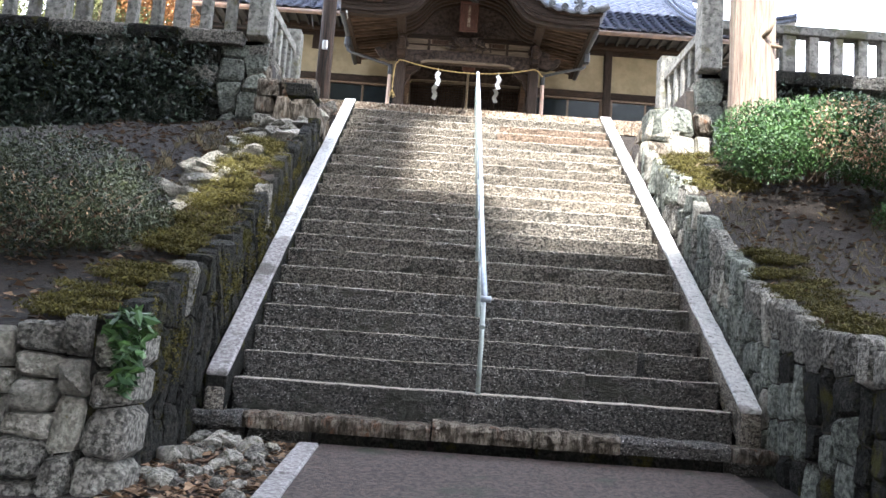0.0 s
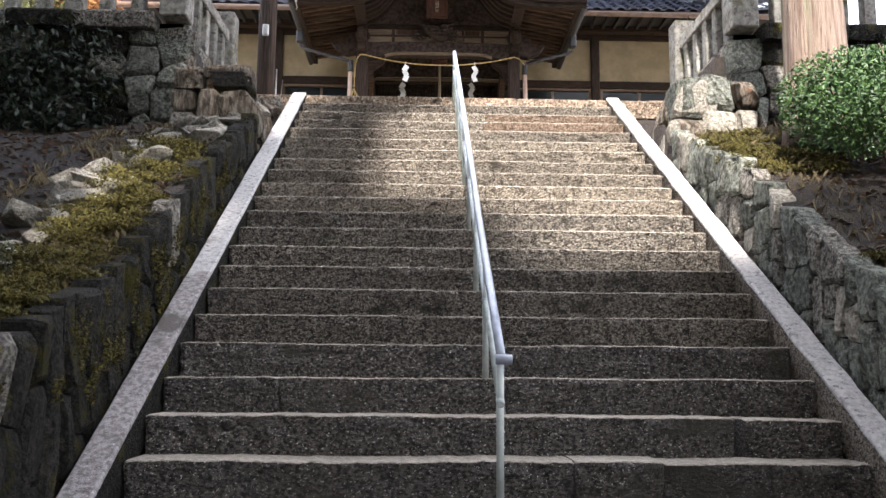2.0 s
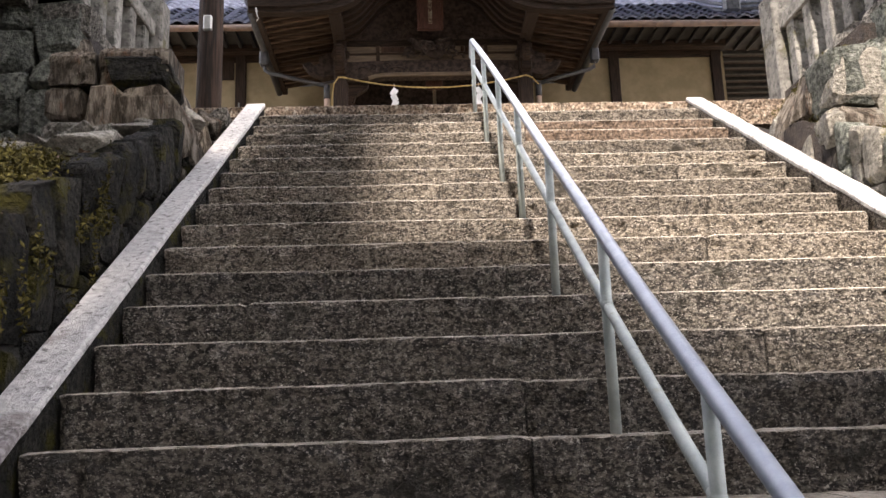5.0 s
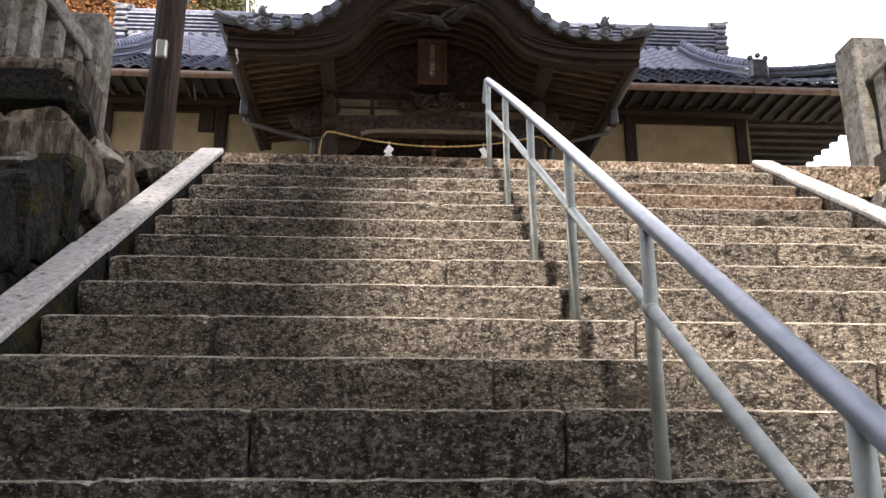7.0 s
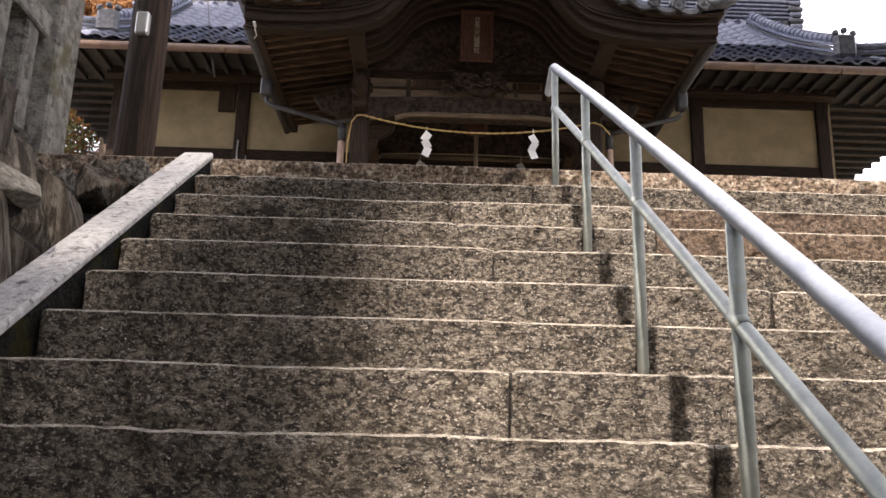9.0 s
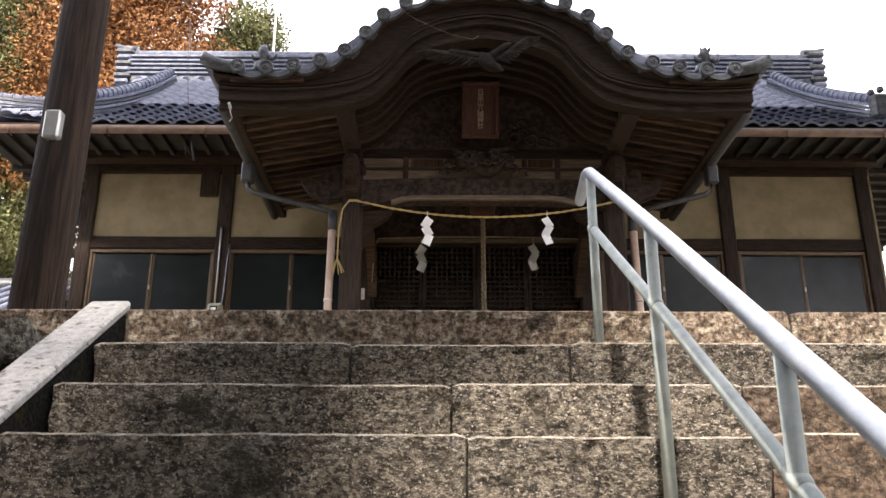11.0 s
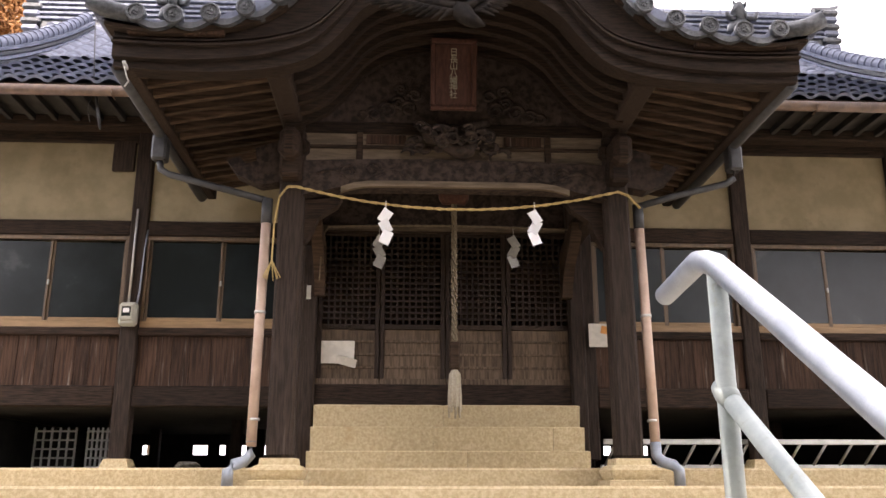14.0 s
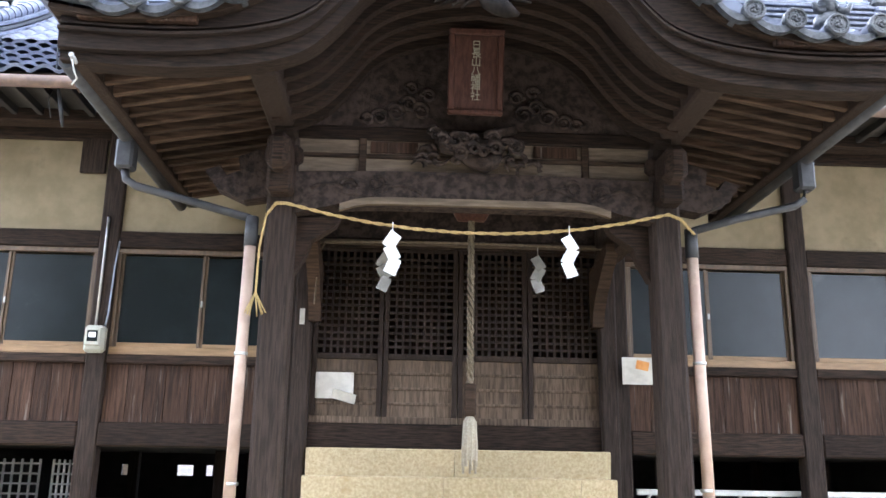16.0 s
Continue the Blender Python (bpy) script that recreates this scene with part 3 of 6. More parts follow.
# sloping kerbs
for side, (xa, xb) in (("left", (-1.70, -1.535)), ("right", (2.305, 2.465))):
    kerb = thing("sloping_kerb", "pale granite kerb sloping beside the stone stairs", "kerb", "kerbs beside the stairs", "structure")
    bounds = [6.45, 8.47, 10.85, 12.98]
    for a, b in zip(bounds, bounds[1:]):
        za, zb = [0.52 + (y - 6.45) * (4.66 - 0.52) / 6.5 for y in (a, b)]
        # pale cap over a darker block: the side's shade is put into its colour
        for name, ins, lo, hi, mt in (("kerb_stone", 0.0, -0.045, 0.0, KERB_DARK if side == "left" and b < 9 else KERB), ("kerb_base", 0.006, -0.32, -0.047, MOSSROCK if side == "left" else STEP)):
            bm = bmesh.new()
            loop = [bm.verts.new((xx, y, z)) for xx in (xa + ins, xb - ins) for y, z in ((a + 0.006, za + lo), (b - 0.006, zb + lo), (b - 0.006, zb + hi), (a + 0.006, za + hi))]
            for f in ((0, 1, 2, 3), (7, 6, 5, 4), (0, 4, 5, 1), (1, 5, 6, 2), (2, 6, 7, 3), (3, 7, 4, 0)):
                bm.faces.new([loop[i] for i in f])
            bmesh.ops.subdivide_edges(bm, edges=[e for e in bm.edges if e.calc_length() > 1], cuts=24)
            for v in bm.verts:
                w = noise.noise(v.co * 4.0) * 0.006
                v.co += Vector((w, 0, w))
            bmesh.ops.recalc_face_normals(bm, faces=bm.faces[:])
            bmesh.ops.bevel(bm, geom=[e for e in bm.edges if e.calc_face_angle(0) > 0.8], offset=0.010, segments=1, affect="EDGES")
            part(name, bm, mt, kerb)
    part("end_block", box(xa + 0.01, xb - 0.01, 6.43, 6.6, 0.2, 0.4, 0.02), STEP, kerb)

# ---- handrail ----
RX = 0.346
rail = thing("handrail", "grey painted steel pipe handrail up the middle of the stairs", "handrail", at=(RX, 6.75, 0.478))
inv = Matrix.Translation((-RX, -6.75, -0.478))


RAIL = [(6.5, 1.165), (8.0, 2.078), (8.48, 2.388), (9.38, 2.97), (10.28, 3.562), (11.09, 4.087), (11.9, 4.608), (12.9, 5.236)]


def rail_z(y):
    return curve_at(RAIL, y)


def hpart(name, bm, m, label=""):
    bmesh.ops.transform(bm, matrix=inv, verts=bm.verts)
    return part(name, bm, m, rail, label)


top = [(RX, 6.56, rail_z(6.56))] + [(RX, y, rail_z(y)) for y in [7.0 + 0.4 * i for i in range(15)] + [12.84]] + [(RX, 12.89, rail_z(12.87)), (RX + 0.003, 12.94, rail_z(12.89)), (RX + 0.008, 13.02, rail_z(12.89) - 0.002), (RX + 0.02, 13.22, rail_z(12.89) - 0.008)]
hpart("top_rail", tube(top, 0.0235, 18), STEEL)
hpart("middle_rail", tube([(RX, y, rail_z(y) - 0.247) for y in (6.66, 7.8, 8.8, 9.8, 10.8, 11.8, 12.84)], 0.018, 14), GREENSTEEL)
for y in (6.64, 7.58, 8.47, 9.39, 10.29, 11.12, 11.97, 12.84):
    k = math.floor((y - 6.604) / 0.302)
    hpart("post", tube([(RX, y, step_z(k) - 0.02), (RX, y, rail_z(y) - 0.01)], 0.0185, 14), GREENSTEEL)
    hpart("weld", tube([(RX, y - 0.028, rail_z(y - 0.028) - 0.247), (RX, y, rail_z(y) - 0.247), (RX, y + 0.028, rail_z(y + 0.028) - 0.247)], 0.022, 12, [0.0185, 0.0225, 0.0185]), GREENSTEEL)
hpart("end_stub", tube([(RX - 0.03, 6.56, rail_z(6.56)), (RX + 0.045, 6.56, rail_z(6.56)), (RX + 0.05, 6.56, rail_z(6.56))], 0.0245, 14), STEEL)

# ---- side walls of the stairs and banks ----
def stair_side(y):
    return max(step_z((y - 6.604) / 0.302) - 0.28 if y > 6.6 else path_z(y) - 0.12, -0.35)


for side, x_face, tops, sgn in (("left", -1.74, LEFT_TOP, -1), ("right", 2.50, RIGHT_TOP, 1)):
    wall = thing("side_wall_" + side, "low mossy wall of upright fitted stones beside the stairs" if sgn < 0 else "grey-green wall of fitted field stones beside the stairs", "stone wall", kind="structure")
    rng = random.Random(21 if sgn < 0 else 22)

    def facing(u, v, d, x=x_face, g=sgn):
        return x - g * d, u, v

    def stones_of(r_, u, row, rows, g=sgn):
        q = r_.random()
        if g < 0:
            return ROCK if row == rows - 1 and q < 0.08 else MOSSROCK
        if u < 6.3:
            return ROCK if row == rows - 1 else LICHENROCK if q < 0.5 else MOSSROCK
        return LICHENROCK if q < 0.62 else ROCK if q < 0.85 else PALEROCK

    end = 11.05 if sgn < 0 else 10.85
    fitted_wall(wall, facing, tops[0][0] + 0.05, end, stair_side, lambda u, t=tops: curve_at(t, u), 0.19 if sgn < 0 else 0.2, 0.40 if sgn < 0 else 0.30, stones_of, 51 + sgn, 0.14, 0.024 if sgn < 0 else 0.016)
    if sgn < 0:
        # higher tier of rough slabs where the wall meets the terrace
        fitted_wall(wall, lambda u, v, d: (-1.77 - 0.32 * max(0, v - 3.75) + d, u, v), 10.98, 12.15, stair_side, lambda u: 4.30 - max(0, u - 11.35) * 0.34, 0.36, 0.42, lambda r_, u, row, rows: STAINROCK if r_.random() < 0.65 else MOSSROCK, 63, 0.34, 0.07, 0.04)
        fitted_wall(wall, lambda u, v, d: (u, 11.04 - d, v), -2.66, -1.84, lambda u: 3.55, lambda u: 4.04, 0.27, 0.3, lambda r_, u, row, rows: STAINROCK if r_.random() < 0.6 else ROCK, 65, 0.5, 0.05)
        for xa, xb, ya, z0, z1, sd in ((-2.30, -1.85, 11.0, 4.05, 4.31, 5), (-2.62, -2.33, 10.98, 4.04, 4.28, 6), (-2.40, -1.96, 11.44, 4.02, 4.24, 7)):
            vs, fs = slab(xa, xb, ya, ya + 0.42, z0, z1, 700 + sd, 0.035, 0.05)
            raw("cap_block", vs, fs, STAINROCK, wall)
        for i in range(9):
            sz = rng.uniform(0.12, 0.22)
            yy = rng.uniform(12.1, 12.8)
            stone(ROCK if i % 2 else STAINROCK, wall, (-1.85 - rng.uniform(0, 0.4), yy, stair_side(yy) + 0.32 - 0.2 * (yy - 12.1)), (sz * 1.2, sz, sz * 1.1), (rng.uniform(-14, 14), rng.uniform(-14, 14), rng.uniform(0, 180)), 0.9, rng)
    else:
        # mound of pale boulders that carries the fence corner
        fitted_wall(wall, lambda u, v, d: (u, 10.80 - d + 0.15 * (v - 3.4), v), 2.56, 3.40, lambda u: 3.2, lambda u: 4.18 + 0.05 * math.sin(u * 7), 0.30, 0.34, lambda r_, u, row, rows: PALEROCK if r_.random() < 0.4 else LICHENROCK if r_.random() < 0.5 else STAINROCK, 71, 0.35, 0.09, 0.04)
        fitted_wall(wall, lambda u, v, d: (2.53 + 0.10 * (u - 10.8) + 0.22 * max(0, v - 3.7) - d, u, v), 10.82, 12.75, stair_side, lambda u: 4.24 - max(0, u - 12.1) * 0.35 + 0.04 * math.sin(u * 5), 0.38, 0.42, lambda r_, u, row, rows: STAINROCK if r_.random() < 0.6 else PALEROCK, 73, 0.4, 0.08, 0.05)
        for i in range(12):
            sz = rng.uniform(0.14, 0.28)
            yy = rng.uniform(11.0, 12.4)
            stone(PALEROCK if i % 3 else STAINROCK, wall, (2.80 + 0.10 * (yy - 10.8) + rng.uniform(0, 0.3), yy, 4.13), (sz * 1.3, sz, sz * 0.7), (rng.uniform(-12, 12), rng.uniform(-12, 12), rng.uniform(0, 180)), 0.8, rng)
    tufts = []
    for i in range(170 if sgn < 0 else 70):
        y = rng.uniform(tops[0][0] + 0.2, 9.7 if sgn < 0 else 7.6)
        edge = noise.noise(Vector((y * 0.9, sgn * 9, 0)))
        if edge < -0.25:
            continue
        top_z = curve_at(tops, y) - 0.02
        tufts.append(((x_face + sgn * (rng.uniform(0.05, 0.5) + 0.10), y, top_z), (rng.uniform(0.10, 0.22), rng.uniform(0.15, 0.35), 0.03)))
        if sgn < 0 and rng.random() < 0.45:
            hang = rng.uniform(0.05, 0.6)
            tufts.append(((x_face + 0.035, y, top_z - hang), (0.02, rng.uniform(0.02, 0.07), rng.uniform(0.06, 0.2))))
    if sgn > 0:
        for i in range(70):
            y = rng.uniform(9.0, 10.75)
            x = rng.uniform(2.62, 3.35)
            tufts.append(((x, y, land(x, y) + 0.01), (rng.uniform(0.12, 0.25), rng.uniform(0.12, 0.25), 0.03)))
        for i in range(16):
            y = rng.uniform(10.9, 12.3)
            tufts.append(((2.70 + 0.10 * (y - 10.8), y, 4.22), (0.10, 0.14, 0.035)))
            tufts.append(((2.52 + 0.10 * (y - 10.8), y, rng.uniform(3.5, 3.9)), (0.03, 0.10, 0.10)))
    moss = leaves("moss", tufts, 62000, 0.012, MOSSLEAF, wall, 33 + sgn, shell=0.0)
    moss["kind"] = "stuff"

# ---- terrace walls with stone fences ----
def terrace(side, corner_x, sgn):
    wall = thing("terrace_wall_" + side, "dark field-stone retaining wall overgrown with ivy", "stone wall", kind="structure")
    far = corner_x + sgn * 8
    xs = sorted((corner_x, far))
    part("core", box(xs[0] + 0.1, xs[1] - 0.1, 11.6, 12.0, 2.5, 4.98, 0), DARK, wall)
    xs2 = sorted((corner_x + sgn * 0.12, corner_x + sgn * 0.6))
    part("return_core", box(xs2[0], xs2[1], 11.6, 13.4, 3.6, 4.98, 0), DARK, wall)
    rng = random.Random(41 + sgn)
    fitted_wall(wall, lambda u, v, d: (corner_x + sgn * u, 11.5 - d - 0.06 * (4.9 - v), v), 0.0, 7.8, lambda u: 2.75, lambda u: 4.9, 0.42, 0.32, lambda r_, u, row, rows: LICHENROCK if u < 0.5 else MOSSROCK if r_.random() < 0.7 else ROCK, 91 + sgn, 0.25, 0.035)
    fitted_wall(wall, lambda u, v, d: (corner_x + sgn * 0.02 - sgn * d, u, v), 11.47, 13.35, lambda u: 3.7, lambda u: 4.9, 0.4, 0.32, lambda r_, u, row, rows: ROCK if r_.random() < 0.5 else STAINROCK, 95 + sgn, 0.25, 0.035)
    x = 0.36
    while x < 7.6:
        w = rng.uniform(0.7, 1.1)
        a, b = sorted((corner_x + sgn * x, corner_x + sgn * (x + w)))
        vs, fs = slab(a + 0.005, b - 0.005, 11.32, 11.85, 4.84, 5.03, int(900 + x * 13), 0.02, 0.03)
        raw("coping_stone", vs, fs, MOSSROCK if rng.random() < 0.6 else ROCK, wall)
        x += w
    # fence
    fence = thing("stone_fence", "grey stone fence of square posts and balusters on the terrace wall", "fence", "stone fences", at=(corner_x, 11.5, 5.0))
    fi = Matrix.Translation((-corner_x, -11.5, -5.0))

    def fp(name, bm):
        bmesh.ops.transform(bm, matrix=fi, verts=bm.verts)
        return part(name, bm, FENCE, fence)

    px = corner_x + sgn * 0.16
    bm = box(px - 0.15, px + 0.15, 11.35, 11.65, 4.98, 6.12, 0.015)
    fp("corner_post", bm)
    if sgn < 0:
        for zz, ww in ((5.98, 0.10), (5.94, 0.07), (5.90, 0.11), (5.86, 0.06), (5.78, 0.09), (5.74, 0.05), (5.70, 0.10)):
            bm = box(px - ww / 2, px + ww / 2, 11.343, 11.352, zz - 0.010, zz + 0.010, 0)
            bmesh.ops.transform(bm, matrix=fi, verts=bm.verts)
            part("inscription_stroke", bm, INK, fence)
    r = sorted((px + sgn * 0.15, far))
    fp("top_rail", box(r[0], r[1], 11.41, 11.61, 5.58, 5.72, 0.015))
    x, n = 0.42, 0
    while x < 7.6:
        cx = px + sgn * x
        big = n % 8 == 7
        if big:
            fp("post", box(cx - 0.14, cx + 0.14, 11.38, 11.64, 4.98, 6.15, 0.015))
        else:
            wv = 0.20 if n % 4 == 2 else 0.145
            fp("baluster", box(cx - wv / 2, cx + wv / 2, 11.44, 11.58, 4.99, 5.60, 0.012))
        x += 0.345
        n += 1
    # return towards the yard
    ex = corner_x + sgn * 0.01
    fp("end_post", box(ex - 0.14, ex + 0.14, 13.0, 13.28, 4.6, 5.76, 0.015))
    a, b = Vector((px, 11.62, 5.60)), Vector((ex, 13.05, 5.42))
    bm = box(-0.09, 0.09, 0, (b - a).length, -0.07, 0.07, 0.012)
    d = b - a
    bmesh.ops.transform(bm, matrix=Matrix.Translation(a) @ d.to_track_quat("Y", "Z").to_matrix().to_4x4(), verts=bm.verts)
    fp("side_rail", bm)
    for i in range(5):
        c = a.lerp(b, (i + 0.6) / 5.2)
        fp("baluster", box(c.x - 0.065, c.x + 0.065, c.y - 0.07, c.y + 0.07, 4.75, c.z - 0.03, 0.012))
    return wall


for side, cx, sgn in (("left", -2.62, -1), ("right", 3.36, 1)):
    terrace(side, cx, sgn)
    b = [((cx + sgn * u, 11.33, v), (0.7, 0.10, 0.55)) for u in (0.6, 1.3, 2.1, 2.9, 3.7, 4.6, 5.6) for v in (3.1, 3.5, 3.9, 4.4) if u > 0.7 or v < 3.3]
    ivy = leaves("ivy", b, 16000, 0.04, IVY, None, 7 + sgn, shell=0.2)
    tagged(ivy, "dark glossy ivy hanging over the terrace wall", "ivy", kind="stuff")

# ---- shrine platform and steps ----
platform = thing("shrine_platform", "low yellowish concrete platform with an apron under the shrine", "platform", kind="structure")
part("apron", box(-7.6, 8.2, 18.1, 19.36, PLAZA - 0.1, 4.79, 0.02), YSTONE, platform)
part("upper_platform", box(-7.3, 7.9, 19.36, 27.5, PLAZA - 0.1, 4.95, 0.02), YSTONE, platform)
porch_steps = thing("porch_steps", "three yellow granite steps before the shrine doors", "steps", at=(0.27, 20.5, 4.95))
rng = random.Random(8)
for i, (xa, xb, y0, z0, z1, cut) in enumerate(((-1.19, 1.72, 20.20, 4.95, 5.135, (0.45,)), (-1.19, 1.74, 20.55, 5.135, 5.40, (0.12, 1.4)), (-1.20, 1.77, 20.90, 5.40, 5.66, (0.24,)))):
    cc = [xa, *cut, xb]
    for a, b in zip(cc, cc[1:]):
        vs, fs = slab(a + 0.002 - 0.27, b - 0.002 - 0.27, y0 - 20.5, 21.12 - 20.5, z0 - 4.95, z1 - 4.95, 70 + i * 5 + int(a * 9), 0.004, 0.012)
        raw("step_stone", vs, fs, YSTONE, porch_steps)

# ---- porch ----
PC = 0.22
porch = thing("entrance_porch", "dark weathered timber porch with a cusped gable roof of grey tiles", "porch")
PL, PR = -1.28, 1.78
PY = 18.97
for cx in (PL, PR):
    bm = box(cx - 0.115, cx + 0.115, PY - 0.115, PY + 0.115, 5.02, 8.05, 0.03)
    pil = part("pillar", bm, WOOD, porch)
    bm = bmesh.new()
    prof = [(0.0, 4.79), (0.235, 4.79), (0.235, 4.835), (0.19, 4.84), (0.21, 4.875), (0.225, 4.92), (0.19, 4.955), (0.16, 4.965), (0.15, 5.02), (0.0, 5.02)]
    rings = []
    for r_, z_ in prof[1:-1]:
        rings.append([bm.verts.new((cx + sx * r_, PY + sy * r_, z_)) for sx, sy in ((-1, -1), (1, -1), (1, 1), (-1, 1))])
    for p, q in zip(rings, rings[1:]):
        for j in range(4):
            bm.faces.new((p[j], p[(j + 1) % 4], q[(j + 1) % 4], q[j]))
    bm.faces.new(rings[0][::-1])
    bm.faces.new(rings[-1])
    part("base_stone", bm, YSTONE, porch)
    # stacked bracket blocks and nosing on the pillar
    s = 1 if cx > PC else -1
    part("bracket_block", box(cx - 0.10, cx + 0.10, PY - 0.30, PY - 0.1, 7.52, 7.74, 0.03), WOODX, porch)
    part("bracket_block", box(cx - 0.15, cx + 0.15, PY - 0.16, PY + 0.16, 7.80, 7.96, 0.04), WOODX, porch)
    nose = [(cx, 7.55), (cx + s * 0.30, 7.50), (cx + s * 0.52, 7.60), (cx + s * 0.62, 7.74), (cx + s * 0.50, 7.78), (cx + s * 0.44, 7.70), (cx + s * 0.34, 7.74), (cx + s * 0.36, 7.86), (cx + s * 0.2, 7.92), (cx, 7.90)]
    part("carved_nosing", extrude_profile(nose, PY - 0.09, PY + 0.09), CARVED, porch)
    part("carved_block", box(cx - 0.09, cx + 0.09, PY - 0.46, PY - 0.10, 7.66, 7.95, 0.06), WOODX, porch)
    # struts that carry the front bracket beams
    part("bracket_arm", box(cx - 0.10, cx + 0.10, 17.72, 21.0, 8.02, 8.24, 0.02), WOOD, porch)
    part("inner_post", box(cx + s * 0.02 - 0.09, cx + s * 0.02 + 0.09, 20.98, 21.12, 5.0, 8.8, 0.02), WOOD, porch)
    prof = [(0, -0.08), (0.0, -0.66), (0.10, -0.66), (0.16, -0.52), (0.30, -0.36), (0.78, -0.04), (0.80, 0.04), (0.66, 0.04)]
    bm = bmesh.new()
    a = [bm.verts.new((cx - s * 0.1 - 0.06, 21.0 - u, 7.55 + v)) for u, v in prof]
    b = [bm.verts.new((cx - s * 0.1 + 0.06, 21.0 - u, 7.55 + v)) for u, v in prof]
    for i in range(len(prof)):
        bm.faces.new((a[i], a[(i + 1) % len(prof)], b[(i + 1) % len(prof)], b[i]))
    bm.faces.new(a)
    bm.faces.new(b[::-1])
    bmesh.ops.recalc_face_normals(bm, faces=bm.faces[:])
    part("knee_bracket", bm, RAFTER, porch)
    kb = [(cx - s * 0.115, 7.40), (cx - s * 0.115, 6.95), (cx - s * 0.20, 7.1), (cx - s * 0.24, 7.22), (cx - s * 0.42, 7.34), (cx - s * 0.46, 7.42)]
    part("corner_bracket", extrude_profile(kb, PY + 0.02, PY + 0.14), WOODX, porch)
    # tie beams to the hall
    part("tie_beam", box(cx - 0.08, cx + 0.08, PY + 0.1, 21.0, 7.5, 7.75, 0.02), WOOD, porch)

# rainbow beam with a pale under-arch
n = 24
xs = [PL + 0.1 + (PR - PL - 0.2) * i / n for i in range(n + 1)]
arch = [(x, 7.42 + 0.085 * (1 - abs((x - 0.25) / 1.43) ** 5) - (0.02 if abs(x - 0.25) > 1.1 else 0)) for x in xs]
topb = [(x, 7.74 + 0.03 * (1 - abs((x - 0.25) / 1.43) ** 2)) for x in xs]
part("rainbow_beam", ribbon(topb, arch, PY - 0.12, PY + 0.12), CARVED, porch)
lip = [(x, z - 0.07 * max(0, (abs(x - 0.25) - 0.85) / 0.3) ** 1.5) for x, z in arch if abs(x - 0.25) < 1.14]
part("beam_lip", ribbon([(x, z + 0.035) for x, z in lip], [(x, z - 0.02) for x, z in lip], PY - 0.15, PY - 0.1), TAN, porch)


def swirl(cx, cz, r, turns, y, s=1, thick=0.018):
    pts = []
    for i in range(int(26 * turns)):
        a = i / 26 * 2 * math.pi
        rr = r * (1 - 0.75 * i / (26 * turns))
        pts.append((cx + s * rr * math.cos(a), y, cz + rr * math.sin(a)))
    return tube(pts, thick, 6, [thick * (0.5 + 0.5 * (1 - i / len(pts))) for i in range(len(pts))])


for s in (-1, 1):
    c = 0.25
    part("carved_scroll", swirl(c + s * 1.0, 7.62, 0.085, 1.6, PY - 0.125, s), CARVED, porch)
    part("carved_scroll", swirl(c + s * 0.78, 7.66, 0.07, 1.4, PY - 0.125, -s), CARVED, porch)
    part("carved_vine", tube([(c + s * (1.3 - 0.08 * i), PY - 0.122, 7.60 + 0.05 * math.sin(i * 0.9)) for i in range(12)], 0.016, 6), CARVED, porch)
# frieze above the beam: pale panels between dark studs
part("frieze_beam", box(PL, PR, PY - 0.08, PY + 0.08, 8.04, 8.16, 0.015), WOODX, porch)
part("frieze_back", box(PL + 0.1, PR - 0.1, PY - 0.06, PY + 0.02, 7.76, 8.05, 0), TAN, porch)
part("frieze_rail", box(PL + 0.1, PR - 0.1, PY - 0.085, PY - 0.05, 7.885, 7.92, 0.006), RAFTER, porch)
for x in (-0.66, 1.14):
    part("frieze_stud", box(x - 0.03, x + 0.03, PY - 0.09, PY - 0.05, 7.76, 8.05, 0.006), RAFTER, porch)
for x0, x1 in ((-0.60, -0.22), (0.72, 1.08)):
    part("frieze_panel", box(x0, x1, PY - 0.075, PY - 0.05, 7.935, 8.03, 0.004), BROWN, porch)
# carved beast in the middle of the frieze
rng = random.Random(77)
body = [(0.25 + 0.34 * math.sin(u * 0.42 + 0.6) * (0.3 + 0.05 * u), PY - 0.16 + 0.04 * math.cos(u * 0.8), 7.80 + 0.018 * u + 0.07 * math.sin(u * 0.9)) for u in range(17)]
part("carving", tube(body, 0.06, 9, [0.03 + 0.045 * math.sin(math.pi * (i + 1) / 18) for i in range(17)]), CARVED, porch, "dark carved beast among waves")
for i in range(26):
    u = rng.uniform(-1, 1)
    cx_, cz_ = 0.25 + 0.50 * u, 7.80 + 0.16 * (1 - abs(u)) + rng.uniform(-0.03, 0.08)
    a0 = rng.uniform(0, 6.28)
    pts = [(cx_ + 0.02 * k * math.cos(a0 + k * 0.55), PY - 0.15 - 0.012 * rng.random(), cz_ + 0.02 * k * math.sin(a0 + k * 0.55)) for k in range(6)]
    part("carved_wave", tube(pts, 0.02, 6, [0.012, 0.022, 0.026, 0.022, 0.014, 0.006]), CARVED, porch)

# pediment: dark recessed board, clouds, a bird with spread wings
HALF = [(0, 9.34), (0.43, 9.29), (0.84, 9.15), (1.08, 8.99), (1.24, 8.79), (1.45, 8.57), (1.71, 8.44), (1.98, 8.385), (2.26, 8.355), (2.55, 8.37), (2.90, 8.44)]
LOW = [(0, 8.84), (0.3, 8.80), (0.63, 8.70), (0.83, 8.56), (0.98, 8.36), (1.2, 8.14), (1.5, 8.03), (1.9, 7.98), (2.3, 7.975), (2.78, 8.0)]


